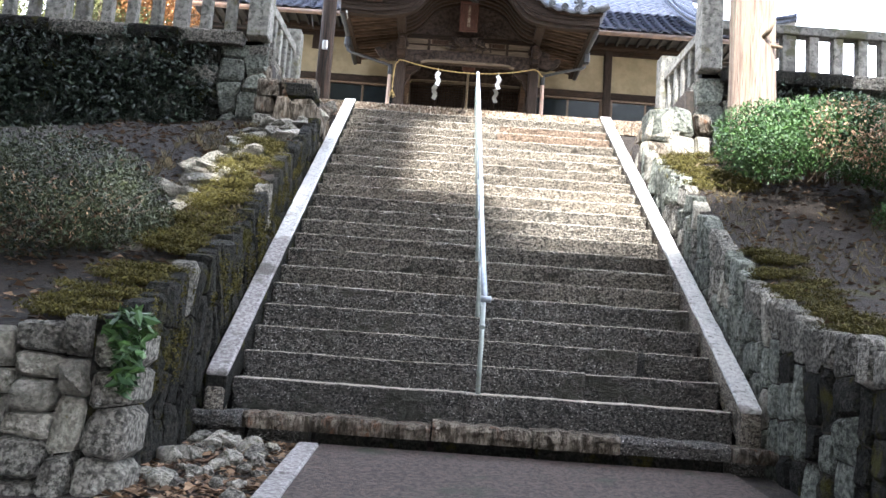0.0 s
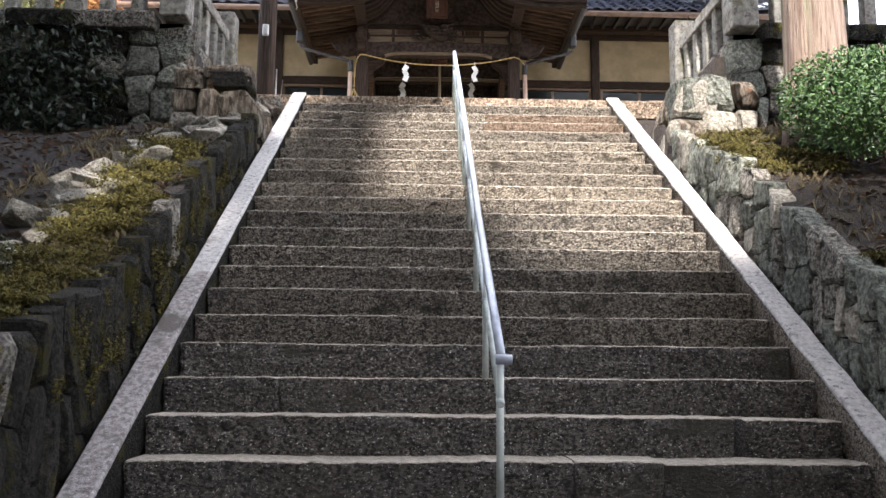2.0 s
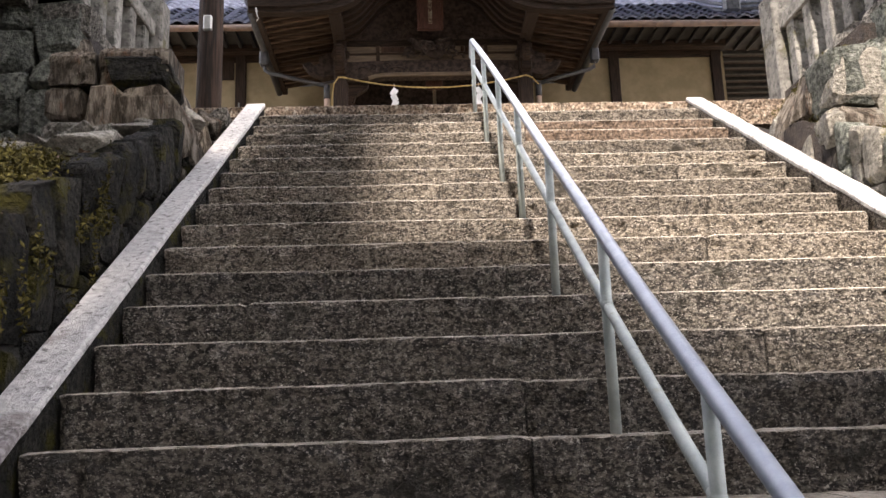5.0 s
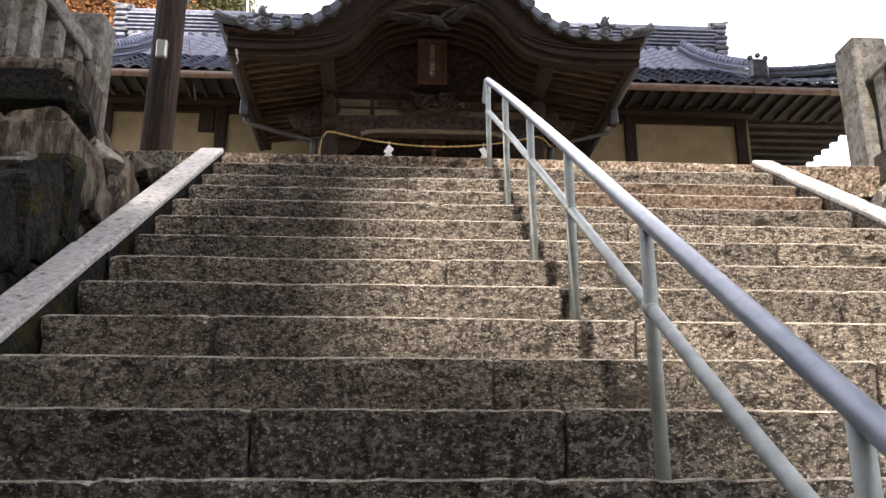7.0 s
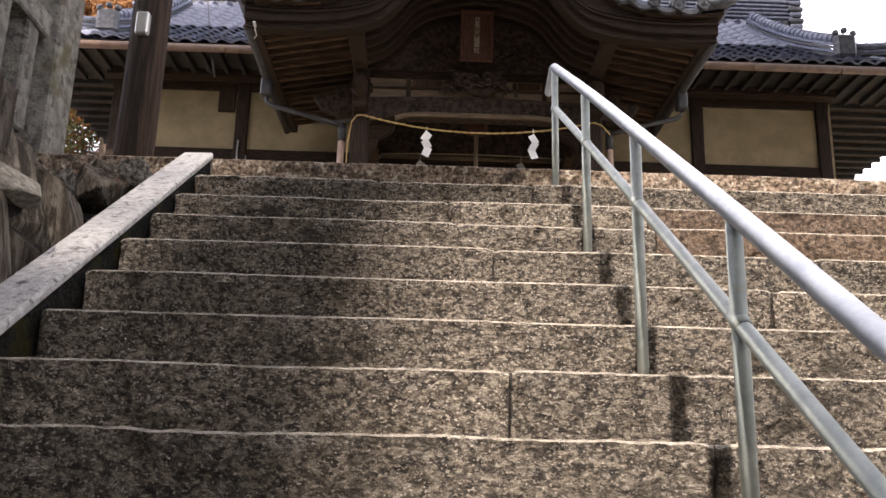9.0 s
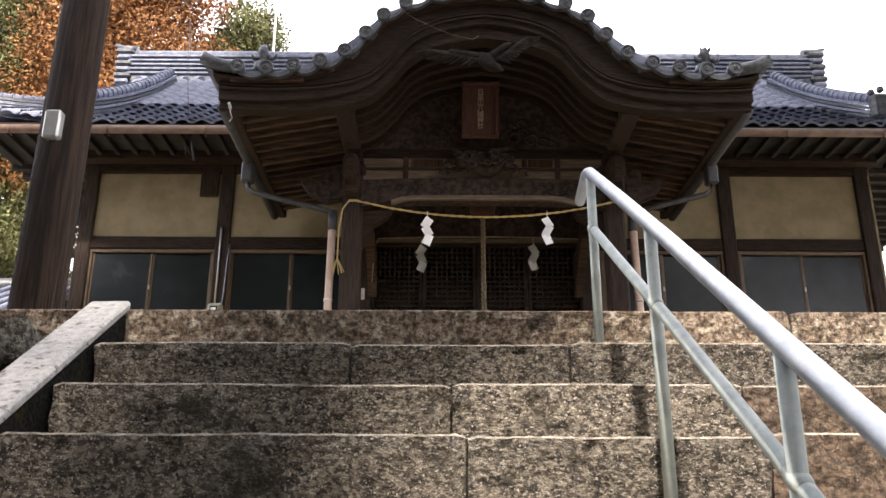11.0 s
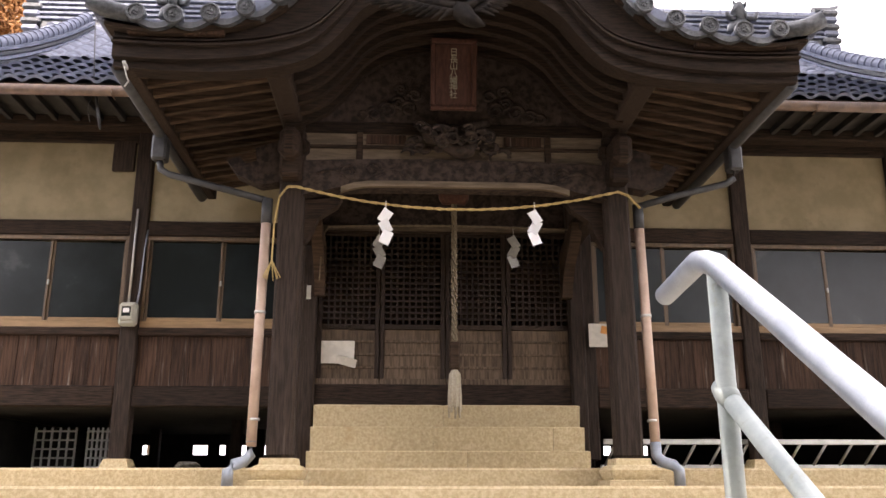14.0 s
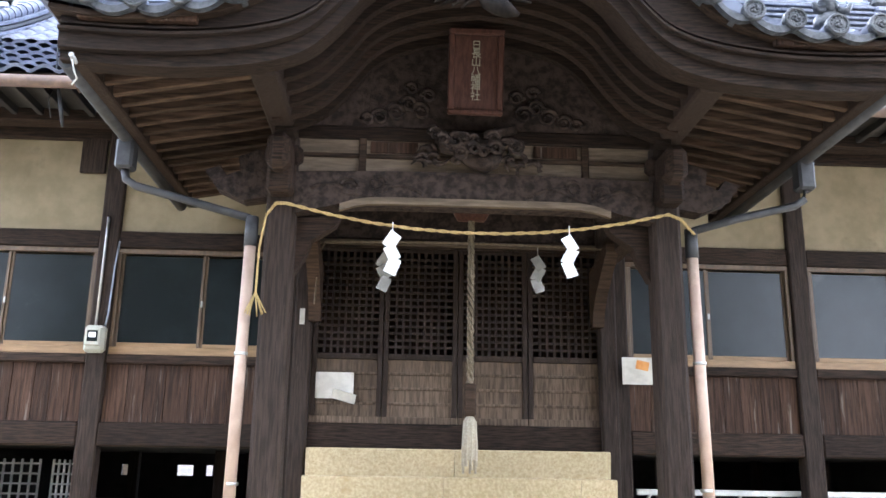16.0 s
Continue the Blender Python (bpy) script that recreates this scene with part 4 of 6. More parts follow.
def crown(d):
    return curve_at(HALF, abs(d))


def under(d):
    return curve_at(LOW, abs(d))


ds = [-2.78 + 5.56 * i / 72 for i in range(73)]
part("pediment_board", ribbon([(PC + d, crown(d) - 0.1) for d in ds if abs(d) < 1.6], [(PC + d, 8.14) for d in ds if abs(d) < 1.6], PY - 0.06, PY + 0.02), CARVED, porch)
# barge board in three stepped layers, then thinner curved ribs behind it
part("barge_board", ribbon([(PC + d, crown(d) - 0.09) for d in ds], [(PC + d, under(d) + 0.10 + 0.04 * math.cos(d)) for d in ds], 17.50, 17.62), BARGE, porch)
part("barge_trim", ribbon([(PC + d, under(d) + 0.16) for d in ds], [(PC + d, under(d) + 0.0) for d in ds], 17.56, 17.72), BARGE, porch)
part("tile_batten", ribbon([(PC + d * 1.02, crown(d) - 0.06) for d in ds], [(PC + d * 1.02, crown(d) - 0.12) for d in ds], 17.42, 17.60), RAFTER, porch)
for i in range(6):
    y = 17.76 + i * 0.17
    dd = [d for d in ds if abs(d) < 1.62]
    lift = 0.02 * i
    part("curved_rib", ribbon([(PC + d, under(d) + 0.16 - lift) for d in dd], [(PC + d, under(d) + 0.06 - lift) for d in dd], y, y + 0.075), WOODX, porch)
for i, (off, wide) in enumerate(((0.19, 0.022), (0.235, 0.014))):
    part("barge_moulding", ribbon([(PC + d, under(d) + off + wide + 0.02 * math.cos(d)) for d in ds], [(PC + d, under(d) + off + 0.02 * math.cos(d)) for d in ds], 17.462 + 0.008 * i, 17.51), BARGE, porch)
for s in (-1, 1):
    xs_ = sorted((PC + s * 1.9, PC + s * 2.66))
    part("weathered_batten", box(xs_[0], xs_[1], 17.44, 17.5, 8.24, 8.29, 0.006), BROWN, porch)
part("curved_soffit", ribbon([(PC + d, max(under(d) + 0.14, 8.10 + (2.7 - abs(d)) * 0.20) + 0.05) for d in ds], [(PC + d, max(under(d) + 0.14, 8.10 + (2.7 - abs(d)) * 0.20)) for d in ds], 17.62, 20.8), CARVED, porch)
# rafters of the side eaves, one behind the other
for s in (-1, 1):
    for i in range(16):
        y = 17.78 + i * 0.185
        bm = box(0, 1.42, -0.03, 0.03, -0.035, 0.035, 0.006)
        m = Matrix.Translation((PC + s * 2.66, y, 8.045)) @ Matrix.Rotation(0 if s < 0 else math.pi, 4, "Z") @ Matrix.Rotation(radians(-10.5), 4, "Y")
        bmesh.ops.transform(bm, matrix=m, verts=bm.verts)
        part("rafter", bm, RAFTER, porch)
    xa, xb = sorted((PC + s * 2.62, PC + s * 2.72))
    part("eave_board", box(xa, xb, 17.6, 20.8, 7.99, 8.12, 0.012), WOOD, porch)
    gx_ = PC + s * 2.76
    bm = tube([(gx_, 17.62, 8.02), (gx_, 20.7, 7.98)], 0.055, 10)
    part("side_gutter", bm, BLACKPIPE, porch)
    part("gutter_box", box(gx_ - 0.07, gx_ + 0.07, 18.88, 19.03, 7.74, 7.99, 0.02), BLACKPIPE, porch)
    px_ = (PL - 0.23) if s < 0 else (PR + 0.22)
    part("drain_pipe", tube([(gx_, 18.95, 7.76), (gx_ - s * 0.02, 18.95, 7.66), (gx_ - s * 0.10, 18.95, 7.61), (gx_ - s * 0.6, 18.95, 7.48), (px_ + s * 0.02, 18.95, 7.37)], 0.033, 10), BLACKPIPE, porch)
    part("pipe_sleeve", tube([(px_, 18.95, 7.38), (px_, 18.95, 7.14)], 0.052, 12), BLACKPIPE, porch)
    xo = px_ + s * 0.02
    part("downpipe", tube([(px_, 18.95, 7.16), (xo, 18.94, 5.12)], 0.045, 14), PIPE, porch, "faded pink plastic downpipe")
    elbow = tube([(xo, 18.94, 5.16), (xo, 18.93, 5.05), (xo + s * 0.05, 18.91, 4.99), (xo + s * 0.13, 18.88, 4.965), (xo + s * 0.17, 18.86, 4.92), (xo + s * 0.17, 18.86, 4.79)], 0.05, 12)
    part("pipe_elbow", elbow, STEEL, porch)
    for z in (6.3, 5.35):
        part("pipe_clip", tube([(px_ + s * 0.01, 18.945, z - 0.012), (px_ + s * 0.01, 18.945, z + 0.012)], 0.052, 12), ALU, porch)

# roof of the porch: rows of round tiles that run back from the eave
part("roof_bed", ribbon([(PC + d * 1.03, crown(d) - 0.03) for d in ds], [(PC + d * 1.03, crown(d) - 0.08) for d in ds], 17.42, 21.6), TILE, porch)
disc_d = [0.0, 0.29, 0.57, 0.84, 1.07, 1.25, 1.46, 1.71, 1.98, 2.26, 2.55]
bmD = bmesh.new()
bmesh.ops.create_cone(bmD, segments=20, radius1=0.075, radius2=0.075, depth=0.05, cap_ends=True, matrix=Matrix.Rotation(math.pi / 2, 4, "X"))
def torus(bm, R, r, y, seg=20, ring=6):
    vs = [[bm.verts.new(((R + r * math.cos(b)) * math.cos(a), y + r * math.sin(b), (R + r * math.cos(b)) * math.sin(a))) for b in [2 * math.pi * j / ring for j in range(ring)]] for a in [2 * math.pi * i / seg for i in range(seg)]]
    for i in range(seg):
        for j in range(ring):
            bm.faces.new((vs[i][j], vs[(i + 1) % seg][j], vs[(i + 1) % seg][(j + 1) % ring], vs[i][(j + 1) % ring]))
torus(bmD, 0.066, 0.012, -0.025)
for i in range(12):
    a = i * math.pi / 6
    bmesh.ops.create_icosphere(bmD, subdivisions=1, radius=0.007, matrix=Matrix.Translation((0.05 * math.cos(a), -0.027, 0.05 * math.sin(a))))
for i in range(3):
    for j in range(6):
        a = i * 2 * math.pi / 3 + j * 0.33
        bmesh.ops.create_icosphere(bmD, subdivisions=1, radius=0.014 - 0.0018 * j, matrix=Matrix.Translation(((0.016 + 0.003 * j) * math.cos(a), -0.027, (0.016 + 0.003 * j) * math.sin(a))))
bmesh.ops.recalc_face_normals(bmD, faces=bmD.faces[:])
disc_me = bpy.data.meshes.new("end_disc")
bmD.to_mesh(disc_me)
bmD.free()
disc_me.materials.append(ORN)
for d in disc_d:
    for s in (-1, 1):
        if d == 0 and s > 0:
            continue
        x, z = PC + s * d * 1.01, crown(d)
        ob = new("end_disc", disc_me)
        ob.parent = porch
        ob.location = (x, 17.37, z)
        part("cover_tile_row", tube([(x, 17.38, z), (x, 21.6, z + 0.02)], 0.062, 10), TILE, porch)
# smooth verge band behind the discs
for s in (-1, 1):
    band = [0.75 + 2.0 * i / 26 for i in range(27)]
    part("verge_band", ribbon([(PC + s * d, crown(d) + 0.03 + 0.15 * math.exp(-((d - 1.42) / 0.42) ** 2)) for d in band], [(PC + s * d, crown(d) - 0.05) for d in band], 17.50, 17.60), TILE, porch)
# scalloped pan-tile lips between the discs
alld = sorted([s * d for d in disc_d for s in (-1, 1) if d or s > 0])
for a, b in zip(alld, alld[1:]):
    pts = []
    for i in range(7):
        d = a + (b - a) * i / 6
        pts.append((PC + d * 1.01, crown(d) - 0.035 - 0.05 * math.sin(math.pi * i / 6)))
    part("pan_tile_lip", ribbon([(x, z + 0.02) for x, z in pts], [(x, z - 0.03) for x, z in pts], 17.37, 17.47), ORN, porch)
for s in (-1, 1):
    x = PC + s * 2.92
    part("corner_tile", tube([(x - s * 0.35, 17.45, crown(2.6) + 0.0), (x - s * 0.1, 17.38, 8.41), (x + s * 0.02, 17.34, 8.46)], 0.07, 12), ORN, porch)
    part("verge_tile", tube([(x - s * 0.06, 17.40, 8.42), (x - s * 0.06, 21.0, 8.46)], 0.075, 10), TILE, porch)
    # little guardian figure on the eave
    gx0 = PC + s * 2.34
    figure = part("guardian_figure", tube([(gx0 - 0.08, 17.55, 8.41), (gx0 - 0.04, 17.55, 8.46), (gx0 + 0.02, 17.55, 8.52), (gx0 + 0.01, 17.54, 8.58), (gx0 - 0.02, 17.53, 8.63), (gx0 - 0.01, 17.52, 8.68), (gx0, 17.52, 8.715)], 0.06, 10, [0.05, 0.085, 0.08, 0.055, 0.062, 0.045, 0.015]), ORN, porch)
    for q in (-1, 1):
        part("paw", tube([(gx0 + q * 0.05, 17.53, 8.56), (gx0 + q * 0.11, 17.51, 8.55), (gx0 + q * 0.13, 17.50, 8.60)], 0.022, 7, [0.03, 0.026, 0.016]), ORN, figure)
        part("ear", tube([(gx0 + q * 0.035, 17.52, 8.67), (gx0 + q * 0.06, 17.52, 8.73)], 0.016, 6, [0.02, 0.005]), ORN, figure)

# plaque
plaque = thing("name_plaque", "dark red-brown wooden plaque with faded characters hung in the gable", "plaque", at=(0.21, 18.55, 8.18))
m0 = pose(0, 0, 0, 14, 0, 0)
def pp(name, bm, mt):
    bmesh.ops.transform(bm, matrix=m0, verts=bm.verts)
    return part(name, bm, mt, plaque)
pp("board", box(-0.17, 0.17, -0.01, 0.02, 0.0, 0.58, 0.004), PLAQUE)
for b_ in ((-0.215, -0.165, 0.0, 0.58), (0.165, 0.215, 0.0, 0.58)):
    pp("frame_side", box(b_[0], b_[1], -0.04, 0.03, b_[2], b_[3], 0.01), PLAQUE)
pp("frame_top", box(-0.215, 0.215, -0.04, 0.03, 0.58, 0.63, 0.01), PLAQUE)
pp("frame_bottom", box(-0.215, 0.215, -0.04, 0.03, -0.04, 0.0, 0.01), PLAQUE)
for i, ch in enumerate("日長山八幡神社"):
    cu = bpy.data.curves.new("character", "FONT")
    cu.body, cu.size, cu.extrude, cu.align_x = ch, 0.078, 0.003, "CENTER"
    ob = new("character", cu)
    cu.materials.append(GILT)
    ob.parent = plaque
    ob.matrix_basis = m0 @ pose(0, -0.016, 0.475 - i * 0.066, 90, 0, 0)

# cloud carvings beside the plaque, bird above it
for s in (-1, 1):
    for x, z, r in ((0.42, 8.30, 0.08), (0.52, 8.36, 0.07), (0.62, 8.28, 0.08), (0.36, 8.44, 0.06), (0.50, 8.50, 0.05), (0.75, 8.24, 0.07), (0.85, 8.22, 0.05)):
        part("cloud_scroll", swirl(0.22 + s * x, z, r, 1.5, PY - 0.08, s, 0.022), CARVED, porch)
# crane with spread wings carved below the gable's arch
BY = 17.45
for s in (-1, 1):
    for i in range(11):
        u = i / 10
        if s < 0:
            p0 = (PC - 0.03 - 0.36 * u, BY, 8.53 + 0.06 * u)
            p1 = (PC - 0.20 - 0.60 * u, BY - 0.03, 8.40 + 0.10 * u + 0.05 * u * u)
        else:
            p0 = (PC + 0.05 + 0.22 * u, BY, 8.50 + 0.16 * u)
            p1 = (PC + 0.26 + 0.34 * u, BY - 0.03, 8.46 + 0.32 * u)
        mid = ((p0[0] + p1[0]) / 2, BY - 0.035, (p0[2] + p1[2]) / 2 + 0.015)
        part("wing_feather", tube([p0, mid, p1], 0.02, 6, [0.022, 0.028, 0.006]), TWIGWOOD, porch)
    arch = [(PC + s * (0.02 + 0.05 * i), BY - 0.01, 8.53 + (0.008 if s < 0 else 0.035) * i) for i in range(9 if s < 0 else 6)]
    part("wing_arm", tube(arch, 0.03, 8, [0.045] * (len(arch) - 1) + [0.012]), TWIGWOOD, porch)
bm = tube([(PC - 0.06, BY + 0.02, 8.56), (PC, BY - 0.03, 8.48), (PC + 0.05, BY - 0.07, 8.40), (PC + 0.10, BY - 0.09, 8.36), (PC + 0.17, BY - 0.10, 8.33)], 0.05, 10, [0.05, 0.085, 0.065, 0.05, 0.012])
part("bird_body", bm, TWIGWOOD, porch)
# dragon knot on the frieze under the plaque
rng = random.Random(8)
for i in range(16):
    a = rng.uniform(0, 3.14)
    q = rng.uniform(0.05, 0.42)
    part("dragon_scroll", swirl(PC + q * math.cos(a), 7.86 + 0.3 * q * math.sin(a) + rng.uniform(0, 0.12), rng.uniform(0.035, 0.075), 1.4, PY - 0.26 - rng.uniform(0, 0.05), rng.choice((-1, 1)), 0.022), CARVED, porch)

# ---- main hall ----
WY = 21.1
hall = thing("shrine_hall", "old timber shrine hall with ochre plaster and a tiled roof", "shrine")
POSTS = [-5.29, -3.33, -1.36, 1.92, 3.88, 5.9]
X0, X1 = -5.42, 6.02
for x in POSTS:
    part("post", box(x - 0.1, x + 0.1, WY - 0.06, WY + 0.12, 5.07, 9.0, 0.015), WOOD, hall)
    if x not in (-1.36, 1.92):
        bm = bmesh.new()
        bmesh.ops.create_cone(bm, segments=4, radius1=0.24, radius2=0.17, depth=0.13, cap_ends=True, matrix=Matrix.Translation((x, WY + 0.02, 5.013)) @ Matrix.Rotation(math.pi / 4, 4, "Z"))
        part("footing_stone", bm, YSTONE, hall)
BAYS = [(-5.19, -3.43), (-3.23, -1.46), (2.02, 3.78), (3.98, 5.80)]
part("head_beam", box(X0, X1, WY - 0.05, WY + 0.1, 8.78, 9.02, 0.015), WOODX, hall)
for a, b in BAYS:
    part("plaster_panel", box(a, b, WY + 0.0, WY + 0.06, 7.80, 8.78, 0), PLASTER, hall)
    part("lintel", box(a, b, WY - 0.045, WY + 0.1, 7.62, 7.80, 0.012), WOODX, hall)
    part("sill_beam", box(a, b, WY - 0.05, WY + 0.1, 6.44, 6.53, 0.01), WOODX, hall)
    part("ground_beam", box(a, b, WY - 0.06, WY + 0.1, 5.64, 5.87, 0.015), WOODX, hall)
    x = a
    rng = random.Random(int(a * 100))
    while x < b - 0.01:
        w = min(rng.uniform(0.16, 0.24), b - x)
        part("board", box(x + 0.001, x + w - 0.002, WY + 0.0 + rng.uniform(0, 0.006), WY + 0.04, 5.87, 6.44, 0.003), BROWN, hall)
        x += w
    # sliding window
    win = part("window", box(a, b, WY - 0.02, WY + 0.06, 6.53, 6.61, 0.006), SASH, hall, "aluminium-framed sliding window with dim frosted panes")
    part("top_track", box(a, b, WY - 0.02, WY + 0.06, 7.57, 7.62, 0.005), SASHDARK, win)
    for q in (a, b - 0.04):
        part("jamb", box(q, q + 0.04, WY - 0.02, WY + 0.06, 6.61, 7.57, 0.005), SASHDARK, win)
    mid = (a + b) / 2
    nsash = 2
    for i in range(nsash):
        p0 = a + 0.04 + i * (b - a - 0.08) / nsash
        p1 = p0 + (b - a - 0.08) / nsash
        yy = WY + 0.005 + 0.022 * i
        part("pane", box(p0 + 0.02, p1 - 0.02, yy + 0.008, yy + 0.014, 6.63, 7.55, 0), GLASS, win)
        for q0, q1 in ((p0, p0 + 0.028), (p1 - 0.028, p1)):
            part("stile", box(q0, q1, yy, yy + 0.02, 6.61, 7.57, 0.003), SASHDARK, win)
        part("bottom_rail", box(p0 + 0.028, p1 - 0.028, yy, yy + 0.02, 6.61, 6.655, 0.003), SASH, win)
    part("catch", box(mid - 0.012, mid + 0.008, WY - 0.012, WY + 0.006, 7.03, 7.09, 0.003), ALU, win)
# side and back walls close the room
for x in (X0, X1):
    part("side_wall", box(x, x + 0.1, WY + 0.12, 26.8, 5.64, 9.0, 0), PLASTER, hall)
part("back_wall", box(X0, X1, 26.8, 26.9, 5.64, 9.0, 0), PLASTER, hall)
part("floor", box(X0, X1, WY + 0.1, 26.8, 5.64, 5.75, 0), DARK, hall)
part("ceiling", box(X0, X1, WY + 0.1, 26.8, 8.9, 9.0, 0), DARK, hall)
for x in (-4.0, -2.4, -0.6, 1.1, 2.9, 4.9):
    for y in (23.0, 25.0):
        part("floor_post", box(x - 0.07, x + 0.07, y - 0.07, y + 0.07, 4.95, 5.64, 0.01), WOOD, hall)
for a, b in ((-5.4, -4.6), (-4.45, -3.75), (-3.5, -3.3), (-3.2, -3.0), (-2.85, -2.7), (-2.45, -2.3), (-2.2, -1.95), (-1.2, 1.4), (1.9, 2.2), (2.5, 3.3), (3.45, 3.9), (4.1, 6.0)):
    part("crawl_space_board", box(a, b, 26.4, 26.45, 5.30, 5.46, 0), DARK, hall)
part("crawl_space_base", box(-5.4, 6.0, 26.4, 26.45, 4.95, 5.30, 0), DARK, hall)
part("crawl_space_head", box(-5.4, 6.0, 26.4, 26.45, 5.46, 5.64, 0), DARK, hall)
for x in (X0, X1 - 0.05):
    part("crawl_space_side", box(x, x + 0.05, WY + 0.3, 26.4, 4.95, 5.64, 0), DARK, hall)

# doors: pairs with lattice above and panels below
DX = [-1.21, -0.49, 0.27, 0.99, 1.77]
part("door_lintel", box(DX[0] - 0.05, DX[-1] + 0.05, WY - 0.04, WY + 0.1, 7.70, 7.80, 0.01), WOODX, hall)
part("door_head_panel", box(DX[0] - 0.05, DX[-1] + 0.05, WY + 0.0, WY + 0.06, 7.80, 8.78, 0), CARVED, hall)
part("door_sill", box(DX[0] - 0.05, DX[-1] + 0.05, WY - 0.06, WY + 0.1, 5.66, 5.90, 0.012), WOODX, hall)
part("pale_head_rail", box(DX[0] - 0.05, DX[-1] + 0.05, WY - 0.06, WY - 0.0, 7.72, 7.78, 0.008), TAN, hall)
for i in range(4):
    a, b = DX[i] + 0.004, DX[i + 1] - 0.004
    door = part("lattice_door", box(a, b, WY + 0.0, WY + 0.05, 5.90, 5.97, 0.004), DOORWOOD, hall, "old brown lattice door with panels below")
    for q0, q1 in ((a, a + 0.05), (b - 0.05, b)):
        part("stile", box(q0, q1, WY + 0.0, WY + 0.05, 5.97, 7.70, 0.004), WOOD, door)
    for z0, z1 in ((6.54, 6.60), (7.66, 7.70)):
        part("rail", box(a + 0.05, b - 0.05, WY + 0.0, WY + 0.05, z0, z1, 0.004), WOOD, door)
    part("lower_panel", box(a + 0.05, b - 0.05, WY + 0.03, WY + 0.045, 5.97, 6.54, 0), DOORWOOD, door)
    for z in (6.10, 6.25, 6.40):
        part("batten", box(a + 0.05, b - 0.05, WY + 0.012, WY + 0.03, z - 0.014, z + 0.014, 0.003), DOORWOOD, door)
    nb = 9
    for j in range(1, nb):
        x = a + 0.05 + (b - a - 0.1) * j / nb
        part("lattice_bar", box(x - 0.013, x + 0.013, WY + 0.012, WY + 0.030, 6.60, 7.66, 0), WOOD, door)
    for j in range(1, 15):
        z = 6.60 + 1.06 * j / 15
        part("lattice_rail", box(a + 0.05, b - 0.05, WY + 0.016, WY + 0.036, z - 0.013, z + 0.013, 0), WOOD, door)

# main eaves
EY, EZ = 20.0, 8.93
# soffit and rafters near black: the shade under the eave is painted in
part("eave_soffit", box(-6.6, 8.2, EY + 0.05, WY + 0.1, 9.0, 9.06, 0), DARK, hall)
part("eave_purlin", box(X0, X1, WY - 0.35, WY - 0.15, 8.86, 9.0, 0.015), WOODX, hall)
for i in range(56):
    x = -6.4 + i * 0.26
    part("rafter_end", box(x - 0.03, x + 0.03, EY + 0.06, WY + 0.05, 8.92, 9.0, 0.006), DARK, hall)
part("fascia", box(-6.6, 8.2, EY + 0.0, EY + 0.06, 8.93, 9.05, 0.01), WOODX, hall)
part("gutter", tube([(-6.6, EY - 0.05, 8.93), (8.2, EY - 0.05, 8.93)], 0.06, 12), COPPER, hall)
for i in range(11):
    x = -6.0 + i * 1.3
    part("gutter_hook", tube([(x, EY - 0.115, 8.93), (x, EY - 0.09, 8.87), (x, EY + 0.02, 8.86)], 0.008, 6), COPPER, hall)

# side eaves seen from below at the hall's ends
for s, xe, xo in ((-1, X0, -6.6), (1, X1, 8.2)):
    part("side_soffit", box(min(xe, xo), max(xe, xo), WY + 0.1, 27.5, 9.0, 9.05, 0), CARVED, hall)
    for i in range(18):
        y = WY + 0.2 + i * 0.33
        # same near-black colour in place of eave shade
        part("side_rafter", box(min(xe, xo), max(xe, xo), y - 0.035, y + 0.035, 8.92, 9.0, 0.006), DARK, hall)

# hip-and-gable roof: solid body, then tiles
RY, RZ, RXL, RXR = 24.0, 12.02, -5.95, 6.65
CL, CR = -6.7, 8.3


def roof_z(t):
    """Height along the front slope, t from the eave (0) to the ridge (1), with its sag."""
    return 9.03 + (RZ - 9.03) * (0.80 * t + 0.20 * t * t)


def roof_edge(t):
    u = min(1, t / 0.30)
    return CL + (RXL + 0.05 - CL) * u, CR + (RXR - 0.05 - CR) * u


def corner_lift(x, t):
    """The eave sweeps up towards the corners."""
    far = max(0, (-x - 4.6) / 2.1 if x < 0 else (x - 5.6) / 2.7)
    return 0.24 * far * far * max(0, 1 - t * 2.5)


roof = part("roof", bmesh.new(), TILE, hall, "silver-grey wavy clay tile roof")
rb = bmesh.new()
segs, across = 10, 24
grid = []
for i in range(segs + 1):
    t = i / segs
    y = EY + (RY - EY) * t
    xl, xr = roof_edge(t)
    grid.append([rb.verts.new((xl + (xr - xl) * j / across, y, roof_z(t) - 0.03 + corner_lift(xl + (xr - xl) * j / across, t))) for j in range(across + 1)])
for i in range(segs):
    for j in range(across):
        rb.faces.new((grid[i][j], grid[i][j + 1], grid[i + 1][j + 1], grid[i + 1][j]))
back = [rb.verts.new((v.co.x, 48 - v.co.y, v.co.z)) for v in grid[0]]
for j in range(across):
    rb.faces.new((grid[-1][j], grid[-1][j + 1], back[j + 1], back[j]))
rb.faces.new([g[0] for g in grid] + [back[0]])
rb.faces.new([g[-1] for g in grid][::-1] + [back[-1]])
bmesh.ops.recalc_face_normals(rb, faces=rb.faces[:])
rb.to_mesh(roof.data)
rb.free()
